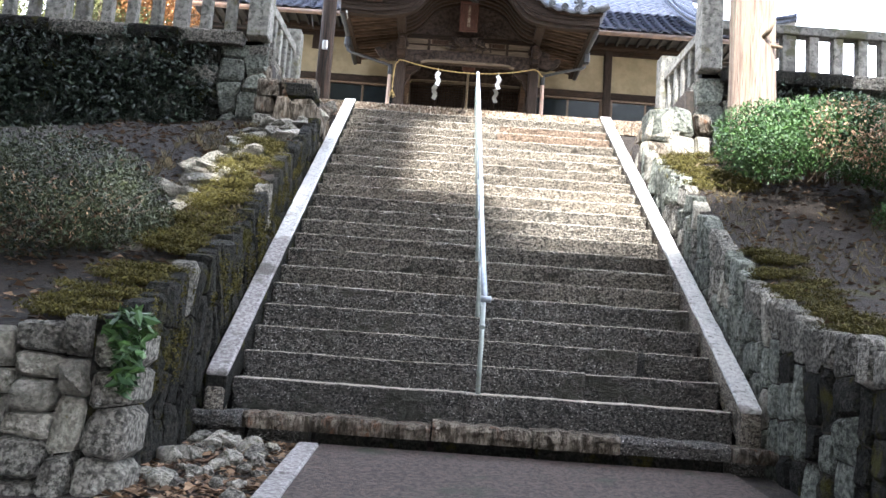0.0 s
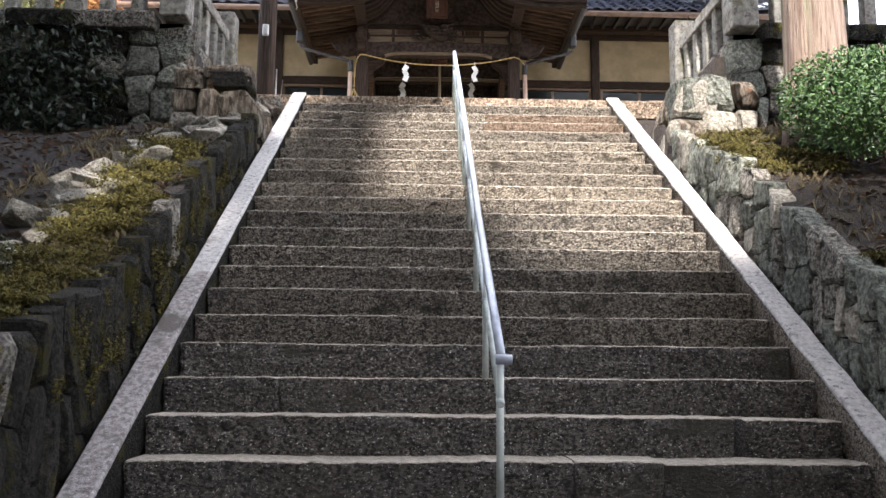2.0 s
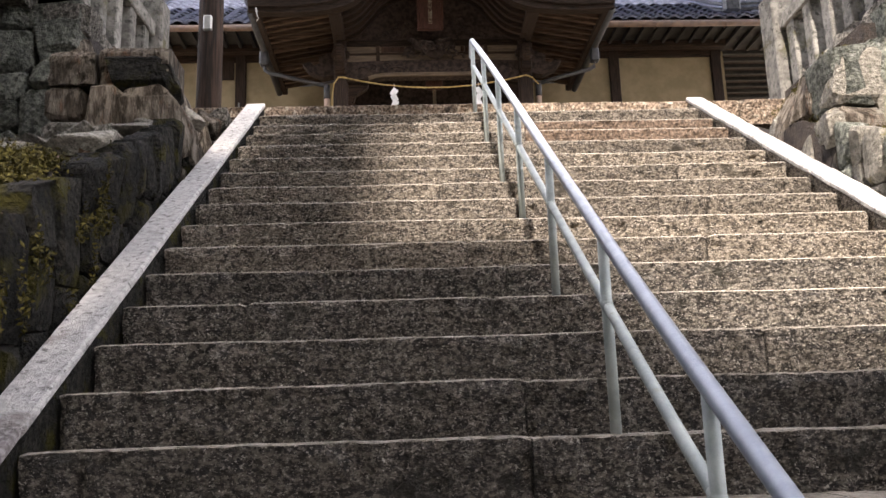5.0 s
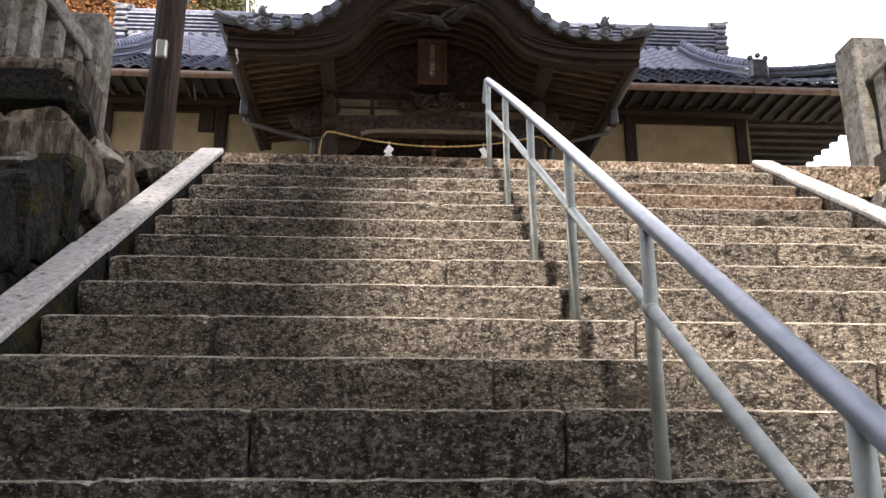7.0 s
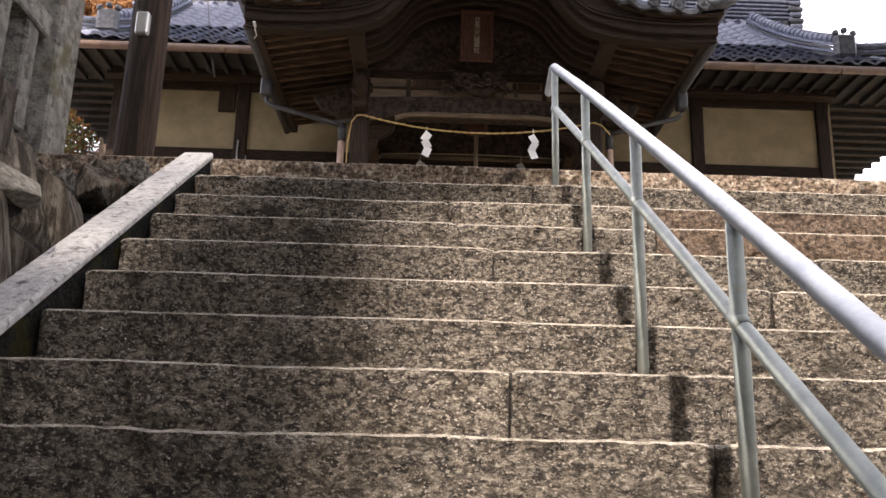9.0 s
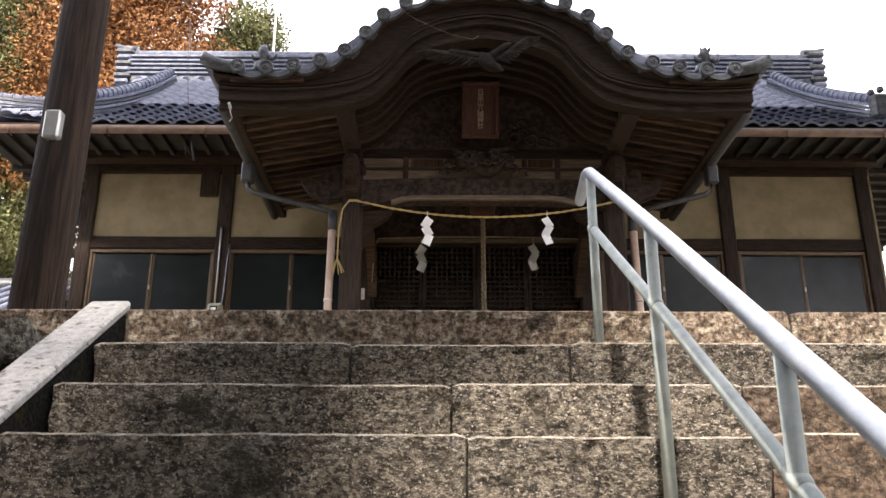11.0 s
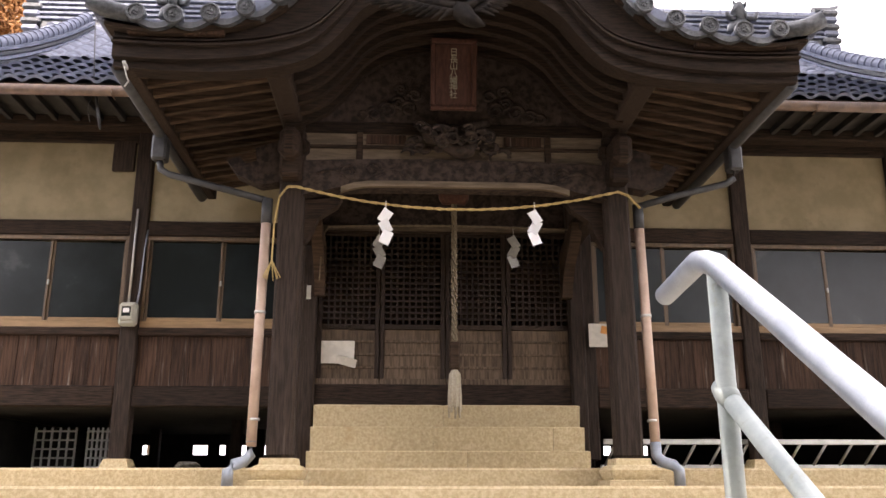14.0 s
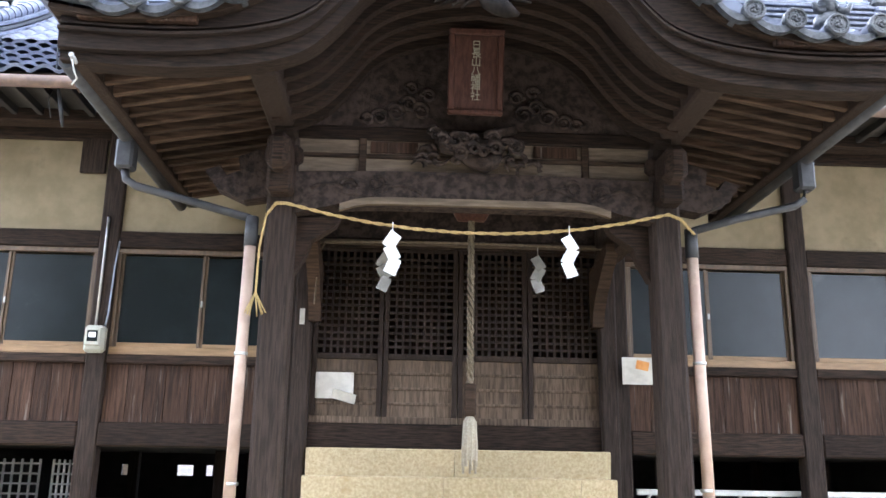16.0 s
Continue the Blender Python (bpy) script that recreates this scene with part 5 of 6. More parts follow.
# one tile: a shallow S across its width
TW, ROWS_N = 0.265, 17
cols = int((CR - CL) / TW)
prof = [(TW * u, 0.034 * math.sin(u * 2 * math.pi) * (0.6 if u < 0.5 else 1.0) + 0.02) for u in [i / 8 for i in range(9)]]
tl = (RY - EY) / ROWS_N
tv = [(x, 0, z + 0.030) for x, z in prof] + [(x, tl * 1.05, z) for x, z in prof] + [(x, 0.006, z - 0.006) for x, z in prof]
tf = [(i, i + 1, i + 10, i + 9) for i in range(8)] + [(18 + i, 18 + i + 1, i + 1, i) for i in range(8)]
tile_me = bpy.data.meshes.new("roof_tile")
tile_me.from_pydata(tv, [], tf)
tile_me.materials.append(TILE)
tile_me.polygons.foreach_set("use_smooth", [True] * 8 + [False] * 8)
rest_v, rest_f, made = [], [], 0
for r in range(ROWS_N):
    t0, t1 = r / ROWS_N, (r + 1) / ROWS_N
    y, z0 = EY - 0.06 + (RY - EY) * t0, roof_z(t0)
    sl = (roof_z(t1) - z0) / tl
    xl, xr = roof_edge(t0)
    for c in range(cols):
        x = CL + c * TW
        if x < xl - 0.1 or x + TW > xr + 0.1 or (-2.0 < x < 2.3 and r < 8):
            continue
        zz = z0 + corner_lift(x, t0)
        if made < 300 and r < 8 and (-5.6 < x < 6.4):
            ob = new("roof_tile", tile_me)
            ob.parent = roof
            ob.matrix_basis = Matrix(((1, 0, 0, x), (0, 1, 0, y), (0, sl, 1, zz), (0, 0, 0, 1)))
            made += 1
        else:
            n0 = len(rest_v)
            rest_v += [(x + p[0], y + p[1], zz + p[2] + sl * p[1]) for p in tv]
            rest_f += [tuple(n0 + i for i in f) for f in tf]
tiles = raw("roof_tiles", rest_v, rest_f, TILE, roof, True)
tiles["kind"] = "stuff"
# main ridge: stacked courses and a round cap
part("ridge", box(RXL - 0.15, RXR + 0.15, RY - 0.15, RY + 0.15, RZ - 0.15, RZ + 0.46, 0.02), ORN, hall)
for i in range(5):
    part("ridge_course", box(RXL - 0.2, RXR + 0.2, RY - 0.19, RY + 0.19, RZ + 0.0 + i * 0.09, RZ + 0.045 + i * 0.09, 0.008), TILE, hall)
part("ridge_cap", tube([(RXL - 0.25, RY, RZ + 0.50), (RXR + 0.25, RY, RZ + 0.50)], 0.085, 12), TILE, hall)
for i in range(40):
    x = RXL - 0.1 + i * (RXR - RXL + 0.2) / 39
    part("cap_joint", tube([(x - 0.012, RY, RZ + 0.50), (x + 0.012, RY, RZ + 0.50)], 0.094, 10), TILE, hall)
for i in range(44):
    x = RXL + 0.1 + i * (RXR - RXL - 0.2) / 43
    if -1.6 < x < 2.1:
        continue
    part("ridge_scallop", tube([(x, RY - 0.30, RZ - 0.20), (x, RY - 0.12, RZ - 0.10)], 0.07, 8), TILE, hall)


def stacked_ridge(name, pts, width, height, courses, cap):
    """A tiled ridge that follows pts: stacked courses, each a little proud, and a jointed round cap."""
    for c in range(courses):
        z0 = height * c / courses
        w = width * (1.0 - 0.25 * c / courses)
        bm = bmesh.new()
        prev = None
        for i, p in enumerate(pts):
            p = Vector(p)
            d = (Vector(pts[min(i + 1, len(pts) - 1)]) - Vector(pts[max(i - 1, 0)])).normalized()
            side = d.cross(Vector((0, 0, 1))).normalized()
            ring = [bm.verts.new(p + side * q * w + Vector((0, 0, z0 + hh))) for q, hh in ((-1, 0), (1, 0), (1, height / courses * 0.72), (-1, height / courses * 0.72))]
            if prev:
                for j in range(4):
                    bm.faces.new((prev[j], prev[(j + 1) % 4], ring[(j + 1) % 4], ring[j]))
            else:
                bm.faces.new(ring)
            prev = ring
        bm.faces.new(prev[::-1])
        bmesh.ops.recalc_face_normals(bm, faces=bm.faces[:])
        part(name, bm, ORN if c % 2 == 0 else TILE, hall)
    part(name + "_cap", tube([(p[0], p[1], p[2] + height + cap * 0.4) for p in pts], cap, 10), TILE, hall)
    for i in range(len(pts) * 2 - 1):
        a, b = Vector(pts[i // 2]), Vector(pts[min(i // 2 + i % 2, len(pts) - 1)])
        p = (a + b) / 2
        d = (Vector(pts[min(i // 2 + 1, len(pts) - 1)]) - Vector(pts[max(i // 2 - 1, 0)])).normalized() * 0.016
        q = Vector((p.x, p.y, p.z + height + cap * 0.4))
        part("cap_joint", tube([q - d, q + d], cap * 1.14, 10), TILE, hall)


for s, xr_ in ((-1, RXL), (1, RXR)):
    for i in range(6):
        w = 0.13 + 0.03 * (i % 2)
        part("ridge_end", box(xr_ + s * 0.28 - w, xr_ + s * 0.28 + w, RY - 0.22, RY + 0.22, RZ - 0.22 + i * 0.13, RZ - 0.11 + i * 0.13, 0.03), ORN if i % 2 else TILE, hall)
    part("ridge_horn", tube([(xr_ + s * 0.1, RY, RZ + 0.60), (xr_ + s * 0.35, RY, RZ + 0.63), (xr_ + s * 0.55, RY, RZ + 0.72)], 0.08, 8, [0.09, 0.07, 0.03]), ORN, hall)
    x0 = xr_ - s * 0.75
    pts = []
    for i in range(12):
        u = i / 11
        t = 0.86 - 0.70 * u
        pts.append((x0 + s * 0.22 * u * u, EY + (RY - EY) * t, roof_z(t) + 0.0 + 0.08 * u * u))
    stacked_ridge("descending_ridge", pts, 0.17, 0.26, 4, 0.085)
    e = pts[-1]
    bm = box(e[0] - 0.17, e[0] + 0.17, e[1] - 0.16, e[1] + 0.0, e[2] - 0.06, e[2] + 0.34, 0.05)
    for q in (-0.14, 0.0, 0.14):
        bmesh.ops.create_icosphere(bm, subdivisions=1, radius=0.06, matrix=Matrix.Translation((e[0] + q, e[1] - 0.1, e[2] + 0.36 + (0.05 if q == 0 else 0))))
    part("ridge_mask", bm, ORN, hall)
    hip = [(e[0] + s * (0.05 + 0.28 * i), e[1] + 0.25 - 0.06 * i, e[2] + 0.10 - 0.035 * i + 0.006 * i * i) for i in range(5 if s < 0 else 9)]
    stacked_ridge("hip_ridge", hip, 0.14, 0.18, 3, 0.07)

# ---- rope, paper streamers, bell rope ----
def rope_between(name, pts, r, material, label, strands=2, twist=40):
    ob = thing(name, label, "rope")
    ps = [Vector(p) for p in pts]
    fine = []
    for a, b in zip(ps, ps[1:]):
        for i in range(14):
            fine.append(a.lerp(b, i / 14))
    fine.append(ps[-1])
    for s in range(strands):
        line = []
        for i, p in enumerate(fine):
            a = 2 * math.pi * s / strands + i * 0.75
            line.append(p + Vector((0, math.cos(a), math.sin(a))) * r * 0.55)
        part("strand", tube(line, r * 0.62, 6), material, ob)
    return ob


def sag(x0, x1, y, z0, z1, dip, n=9):
    return [(x0 + (x1 - x0) * i / n, y, z0 + (z1 - z0) * i / n - dip * 4 * (i / n) * (1 - i / n)) for i in range(n + 1)]


FY = PY - 0.16
front = [(PL - 0.14, FY, 6.72), (PL - 0.135, FY, 7.1), (PL - 0.10, FY, 7.36), (PL - 0.03, FY, 7.46)] + sag(PL + 0.05, PR + 0.0, FY, 7.46, 7.46, 0.20)[0:] + [(PR + 0.10, FY, 7.42), (PR + 0.2, FY, 7.30)]
shim = rope_between("straw_rope", front, 0.013, STRAW, "pale twisted straw rope strung between the porch pillars")
for i in range(9):
    a = random.Random(i).uniform(-0.09, 0.09)
    part("frayed_end", tube([(PL - 0.14, FY, 6.76), (PL - 0.14 + a * 0.6, FY - 0.01, 6.66), (PL - 0.14 + a, FY + a * 0.3, 6.55 + abs(a) * 0.6)], 0.005, 5), STRAW, shim)
rope_between("old_rope", [(-1.16, 20.6, 7.0), (-1.14, 20.6, 7.5)] + sag(-1.08, 1.70, 20.6, 7.62, 7.62, -0.03), 0.012, ROPE, "thin old straw rope over the doors")


def streamer(x, y, z, scale, material, label, lean=0.0, flip=1):
    ob = thing("paper_streamer", label, "paper streamer", "paper streamers on the ropes", at=(x, y, z))
    part("string", tube([(0, 0, 0), (0, 0, -0.09 * scale)], 0.004, 5), material, ob)
    ox, oz = 0.0, -0.09 * scale
    for i in range(3):
        w, h = 0.10 * scale, 0.13 * scale
        sx = (0.03 if i % 2 == 0 else -0.03) * scale * flip
        bm = box(-w / 2, w / 2, -0.0015, 0.0015, -h, 0, 0)
        bmesh.ops.transform(bm, matrix=Matrix.Translation((ox + sx, -0.006 * i, oz)) @ Matrix.Rotation(radians((32, -28, 22)[i] * flip + lean), 4, "Y") @ Matrix.Rotation(radians((18, -24, 15)[i]), 4, "Z"), verts=bm.verts)
        part("fold", bm, material, ob)
        oz -= h * 0.78
    return ob


streamer(-0.40, FY - 0.01, 7.33, 1.0, PAPER, "white folded paper streamer on the straw rope")
streamer(0.98, FY - 0.01, 7.34, 1.0, PAPER, "white folded paper streamer on the straw rope", flip=-1)
streamer(1.02, 20.58, 7.62, 1.1, GREYPAPER, "grey aged paper streamer on the thin old rope", flip=-1)
streamer(-0.5, 20.58, 7.60, 1.1, GREYPAPER, "grey aged paper streamer on the thin old rope")

bell = thing("bell_rope", "thick twisted bell rope with a wooden grip and a pale tassel", "bell rope", at=(0.30, 19.9, 7.6))
for s in range(3):
    part("strand", tube([(0.017 * math.cos(i * 0.5 + s * 2.094), 0.017 * math.sin(i * 0.5 + s * 2.094), 0.35 - i * 0.017) for i in range(106)], 0.018, 6), ROPE, bell)
part("grip", box(-0.05, 0.05, -0.05, 0.05, -1.68, -1.40, 0.012), RAFTER, bell)
TASSEL = mat("pale_tassel", (0.33, 0.285, 0.21), (0.44, 0.39, 0.30), 60, 0.9, 0.4, vary=0.05)
part("tassel", tube([(0, 0, -1.68), (0, 0, -1.72), (0, 0, -1.85), (0, 0, -2.05)], 0.06, 14, [0.03, 0.055, 0.06, 0.065]), TASSEL, bell)
for i in range(26):
    a = i * 0.7
    part("fringe", tube([(0.05 * math.cos(a), 0.05 * math.sin(a), -1.72), (0.062 * math.cos(a), 0.062 * math.sin(a), -1.95), (0.06 * math.cos(a), 0.06 * math.sin(a), -2.10 - 0.03 * (i % 3))], 0.010, 5), TASSEL, bell)
part("bell", tube([(-0.16, 0, 0.18), (-0.12, 0, 0.18), (0.12, 0, 0.18), (0.16, 0, 0.18)], 0.11, 14, [0.05, 0.11, 0.11, 0.05]), PLAQUE, bell)

# notices, meter, ladder
nt1 = thing("paper_notice", "torn white paper notice pasted on the lattice door", "notice", at=(-0.965, WY - 0.008, 6.1))
part("sheet", box(-0.19, 0.19, -0.003, 0.003, 0.04, 0.30, 0), NOTICE, nt1)
part("torn_corner", box(-0.12, 0.12, -0.003, 0.003, -0.05, 0.05, 0, pose(0.10, -0.03, 0.06, 25, 15, 0)), NOTICE, nt1)
nt2 = thing("paper_notice", "faded paper notice with an orange mark beside the porch post", "notice", at=(2.07, 20.9, 6.32))
part("sheet", box(-0.16, 0.16, -0.003, 0.003, 0, 0.27, 0), NOTICE, nt2)
part("orange_mark", box(-0.06, 0.07, -0.007, -0.004, 0.15, 0.24, 0, pose(0, 0, 0, 0, 12, 0)), mat("orange_print", (0.5, 0.2, 0.05), (0.6, 0.28, 0.08), 8, 0.8, 0, vary=0), nt2)
meter = thing("electric_meter", "grey box electric meter on the wall post", "electric meter", at=(-3.33, WY - 0.06, 6.53))
part("casing", box(-0.10, 0.10, -0.11, 0.0, 0, 0.27, 0.03), METER, meter)
part("cover", box(-0.075, 0.075, -0.15, -0.11, 0.06, 0.24, 0.025), METER, meter)
part("glass", box(-0.05, 0.05, -0.157, -0.15, 0.10, 0.21, 0.004), GLASS, meter)
part("dial", box(-0.035, 0.035, -0.162, -0.157, 0.14, 0.19, 0.002), PAPER, meter)
part("conduit", tube([(-0.02, -0.03, 0.27), (-0.02, -0.02, 1.1), (-0.02, -0.02, 1.4)], 0.014, 8), ALU, meter)
part("cable", tube([(0.07, -0.03, 0.25), (0.09, -0.03, 0.4), (0.10, -0.02, 0.9), (0.12, -0.02, 1.15)], 0.010, 8), STEEL, meter)

ladder = thing("aluminium_ladder", "aluminium ladder stored on its side under the hall", "ladder", at=(3.6, 21.25, 4.97))
part("rail", box(-1.5, 2.6, -0.02, 0.02, 0.28, 0.34, 0.006), ALU, ladder)
part("rail", box(-1.5, 2.6, 0.18, 0.22, 0.0, 0.06, 0.006), ALU, ladder)
for i in range(13):
    x = -1.35 + i * 0.31
    part("rung", tube([(x, 0, 0.30), (x - 0.1, 0.2, 0.04)], 0.017, 8), ALU, ladder)

wire = thing("service_cable", "thin black cable hanging from the eave with insulators", "cable", at=(-3.6, 20.2, 9.0))
part("drop", tube([(-0.45, 0.6, 2.2), (-0.25, 0.2, 0.9), (-0.08, -0.1, 0.12)], 0.007, 6), BLACKPIPE, wire)
part("insulator", tube([(-0.08, -0.1, 0.12), (-0.06, -0.1, 0.04), (-0.05, -0.1, 0.0)], 0.03, 8, [0.02, 0.035, 0.02]), BLACKPIPE, wire)
part("hanger", tube([(-0.05, -0.1, 0.0), (0.0, -0.09, -0.25), (0.04, -0.08, -0.45)], 0.016, 6, [0.012, 0.02, 0.014]), BLACKPIPE, wire)
part("loop", tube([(-0.05, -0.1, 0.0), (-0.12, -0.09, -0.18), (-0.08, -0.08, -0.36)], 0.006, 6), BLACKPIPE, wire)
box_board = part("junction_board", box(-3.72, -3.46, WY - 0.05, WY - 0.003, 8.42, 8.80, 0.008), WOOD)
tagged(box_board, "dark plain wooden board fixed under the head beam", "board")

for x0, w in ((-4.85, 0.5), (-4.2, 0.3)):
    screen = thing("lattice_screen", "pale old lattice screen stored under the hall floor", "screen", "lattice screens under the floor", at=(x0, 22.6, 4.95))
    for i in range(6):
        part("bar", box(w * i / 5 - 0.012, w * i / 5 + 0.012, 0, 0.02, 0.0, 0.56, 0), GREYPAPER, screen)
    for i in range(5):
        part("cross_bar", box(0, w, -0.012, 0.0, 0.06 + 0.11 * i, 0.082 + 0.11 * i, 0), GREYPAPER, screen)
for i, (x0, y0, L) in enumerate(((-4.6, 22.0, 2.6), (-3.9, 22.3, 2.2), (2.3, 22.2, 3.0))):
    plank = part("stored_plank", box(0, L, 0, 0.16, 0, 0.05, 0.008), WOODX)
    plank.matrix_basis = pose(x0, y0, 4.955 + 0.002 * i, 0, 0, (4, -6, 3)[i])
    tagged(plank, "dark weathered plank stored on the platform under the hall", "plank", "planks under the hall")
fst = stone(PALEROCK, None, (-2.62, 21.35, 5.0), (0.34, 0.22, 0.14), (0, 0, 15), 0.3, random.Random(4), "loose_stone")
tagged(fst, "rounded brown stone lying on the platform edge", "stone")

tag = part("paper_tag", box(-1.335, -1.285, 20.966, 20.972, 6.86, 7.02, 0), NOTICE)
tagged(tag, "small torn white paper tag pasted on the inner post", "tag")
gable_wire = thing("gable_wire", "thin pale wire slung across the porch gable", "wire", at=(-0.72, 17.34, 9.07))
part("wire", tube([(0, 0, 0), (0.2, -0.01, -0.15), (0.42, -0.01, -0.265), (0.6, 0.0, -0.335), (0.745, 0.02, -0.355)], 0.0032, 6), TWIG, gable_wire)
part("hook", tube([(0.745, 0.02, -0.355), (0.80, 0.01, -0.375), (0.86, 0.02, -0.33)], 0.005, 6), TWIG, gable_wire)
knob = thing("insulator", "white porcelain insulator on the barge board's end", "insulator", at=(-2.41, 17.44, 7.9))
part("porcelain", tube([(0, 0.02, 0.03), (0, -0.02, 0.03), (0, -0.05, 0.04), (0, -0.07, 0.045)], 0.02, 10, [0.012, 0.019, 0.014, 0.016]), GREYPAPER, knob)
part("tie_wire", tube([(0, -0.04, 0.02), (0.012, -0.03, -0.04), (0.03, -0.01, -0.09), (0.0, 0.0, -0.13)], 0.006, 5), ALU, knob)
mast = thing("lightning_mast", "thin grey metal mast standing behind the hall", "mast", at=(-4.75, 30.0, PLAZA))
part("pole", tube([(0, 0, 0), (0, 0, 7), (-0.05, 0, 16)], 0.03, 8, [0.05, 0.045, 0.02]), ALU, mast)

# ---- wooden pole in the yard, wire ----
pole = thing("wooden_pole", "dark creosoted wooden pole standing in the yard", "pole", at=(-2.15, 13.45, PLAZA))
part("shaft", tube([(0, 0, 0), (0.0, 0.05, 3), (0.0, 0.1, 8.5)], 0.1, 18, [0.12, 0.112, 0.09]), POLE, pole)
part("bracket", box(-0.04, 0.04, -0.14, -0.07, 0.95, 1.1, 0.01), ALU, pole)

# ---- shrubs, trees, loose stones ----
def bush(name, at, blobs, n, size, material, label, seed, twigs=30, extra=None):
    ob = thing(name, label, "shrub", at=at)
    leaves("foliage", blobs, n, size, material, ob, seed)
    if extra:
        leaves("withered_foliage", *extra, ob, seed + 1)
    rng = random.Random(seed)
    for i in range(twigs):
        c, r = rng.choice(blobs)
        end = (c[0] + rng.uniform(-0.8, 0.8) * r[0], c[1] + rng.uniform(-0.8, 0.8) * r[1], c[2] + rng.uniform(0, 0.8) * r[2])
        b0 = (c[0] * 0.6 + rng.uniform(-0.25, 0.25), c[1] * 0.6, 0.0)
        midp = tuple((p + q) / 2 + rng.uniform(-0.06, 0.06) for p, q in zip(b0, end))
        part("twig", tube([b0, midp, end], 0.008, 5, [0.013, 0.009, 0.004]), TWIG, ob)
    return ob


rz = land(3.8, 9.3)
bush("clipped_shrub", (3.95, 9.0, rz), [((-0.55, 0.1, 0.56), (0.5, 0.5, 0.3)), ((-0.15, 0.2, 0.70), (0.42, 0.5, 0.26)), ((0.25, 0.1, 0.74), (0.45, 0.5, 0.26)), ((0.75, 0.0, 0.66), (0.5, 0.6, 0.28)), ((1.5, 0.0, 0.42), (0.8, 0.7, 0.45)), ((0.3, -0.4, 0.35), (0.75, 0.5, 0.38)), ((1.3, -0.5, 0.25), (0.8, 0.5, 0.4)), ((-0.7, -0.1, 0.32), (0.4, 0.45, 0.3)), ((-0.6, -0.4, 0.15), (0.4, 0.35, 0.26)), ((0.8, -0.6, 0.1), (0.8, 0.35, 0.3)), ((1.6, -0.6, 0.1), (0.8, 0.35, 0.3))],
     52000, 0.021, LEAF, "rounded green evergreen shrub with withered lower twigs", 3, 60, ([((0.0, -0.80, 0.36), (0.42, 0.25, 0.34)), ((0.5, -0.95, 0.12), (0.6, 0.2, 0.3))], 1500, 0.02, BROWNLEAF))
bush("spreading_shrub", (5.0, 7.9, land(5.0, 7.9)), [((-0.3, 0.1, 0.28), (0.55, 0.5, 0.3)), ((0.4, 0.0, 0.4), (0.7, 0.6, 0.36)), ((1.2, -0.1, 0.42), (0.8, 0.6, 0.4)), ((0.2, -0.6, 0.12), (0.6, 0.4, 0.26)), ((1.0, -0.7, 0.16), (0.7, 0.4, 0.3))],
     26000, 0.02, LEAF, "low green shrub spreading down the soil bank", 5, 50, ([((-0.5, -0.3, 0.3), (0.35, 0.3, 0.3))], 900, 0.02, BROWNLEAF))
lz = land(-3.1, 6.9)
bush("low_shrub", (-3.2, 6.9, lz), [((-0.9, 0.0, 0.5), (0.8, 0.7, 0.45)), ((0.0, 0.1, 0.5), (0.75, 0.75, 0.45)), ((0.55, -0.1, 0.3), (0.42, 0.6, 0.32)), ((-1.9, 0.1, 0.5), (0.8, 0.8, 0.45)), ((-0.3, -0.6, 0.15), (1.2, 0.4, 0.3)), ((-1.7, -0.6, 0.15), (1.0, 0.4, 0.3))], 40000, 0.018, DULL, "dull olive low shrub with bare brown twigs", 9, 70,
     ([((-0.3, -0.55, 0.2), (1.1, 0.3, 0.3))], 1200, 0.016, BROWNLEAF))
plant = thing("wall_fern", "small green plant growing from the top of the front wall", "plant", at=(-1.68, 4.72, 0.72))
leaves("frond", [((0, 0, 0.04), (0.12, 0.10, 0.11)), ((0.03, -0.05, -0.15), (0.07, 0.06, 0.16))], 260, 0.05, LEAF, plant, 4)

# cedar trunk beside the stairs
cedar = thing("cedar_tree", "cedar trunk with reddish peeling bark beside the fence", "tree", at=(3.58, 9.9, 3.2))
levels = [i * 0.25 for i in range(61)]
rads = [curve_at([(0, 0.34), (0.6, 0.285), (2, 0.26), (4, 0.25), (9, 0.2), (15, 0.06)], z) for z in levels]
bm = tube([(-0.014 * z, 0, z) for z in levels], 0.2, 56, rads)
for v in bm.verts:
    a = math.atan2(v.co.y, v.co.x + 0.014 * v.co.z)
    w = noise.noise(Vector((math.cos(a) * 5.5, math.sin(a) * 5.5, v.co.z * 0.35))) + 0.6 * noise.noise(Vector((math.cos(a) * 13, math.sin(a) * 13, v.co.z * 0.8)))
    k = 1 + 0.075 * w
    v.co.x, v.co.y = -0.014 * v.co.z + (v.co.x + 0.014 * v.co.z) * k, v.co.y * k
part("trunk", bm, BARK, cedar)
part("branch_stub", tube([(0.0, -0.2, 1.55), (0.06, -0.34, 1.62), (0.10, -0.40, 1.72)], 0.03, 7, [0.035, 0.025, 0.012]), TWIG, cedar)
part("branch_stub", tube([(0.12, -0.18, 1.5), (0.22, -0.3, 1.44)], 0.03, 7, [0.03, 0.012]), TWIG, cedar)
rng = random.Random(12)
blobs = []
for i in range(26):
    z = 7.0 + i * 0.32
    a = i * 2.4
    L = 1.7 * (1 - (i / 30))
    tip = (L * math.cos(a), L * math.sin(a), z - 0.2)
    part("limb", tube([(-0.1, 0, z), (tip[0] * 0.5, tip[1] * 0.5, z + 0.1), tip], 0.03, 6, [0.05, 0.03, 0.01]), TWIG, cedar)
    blobs.append((tip, (0.55, 0.55, 0.3)))
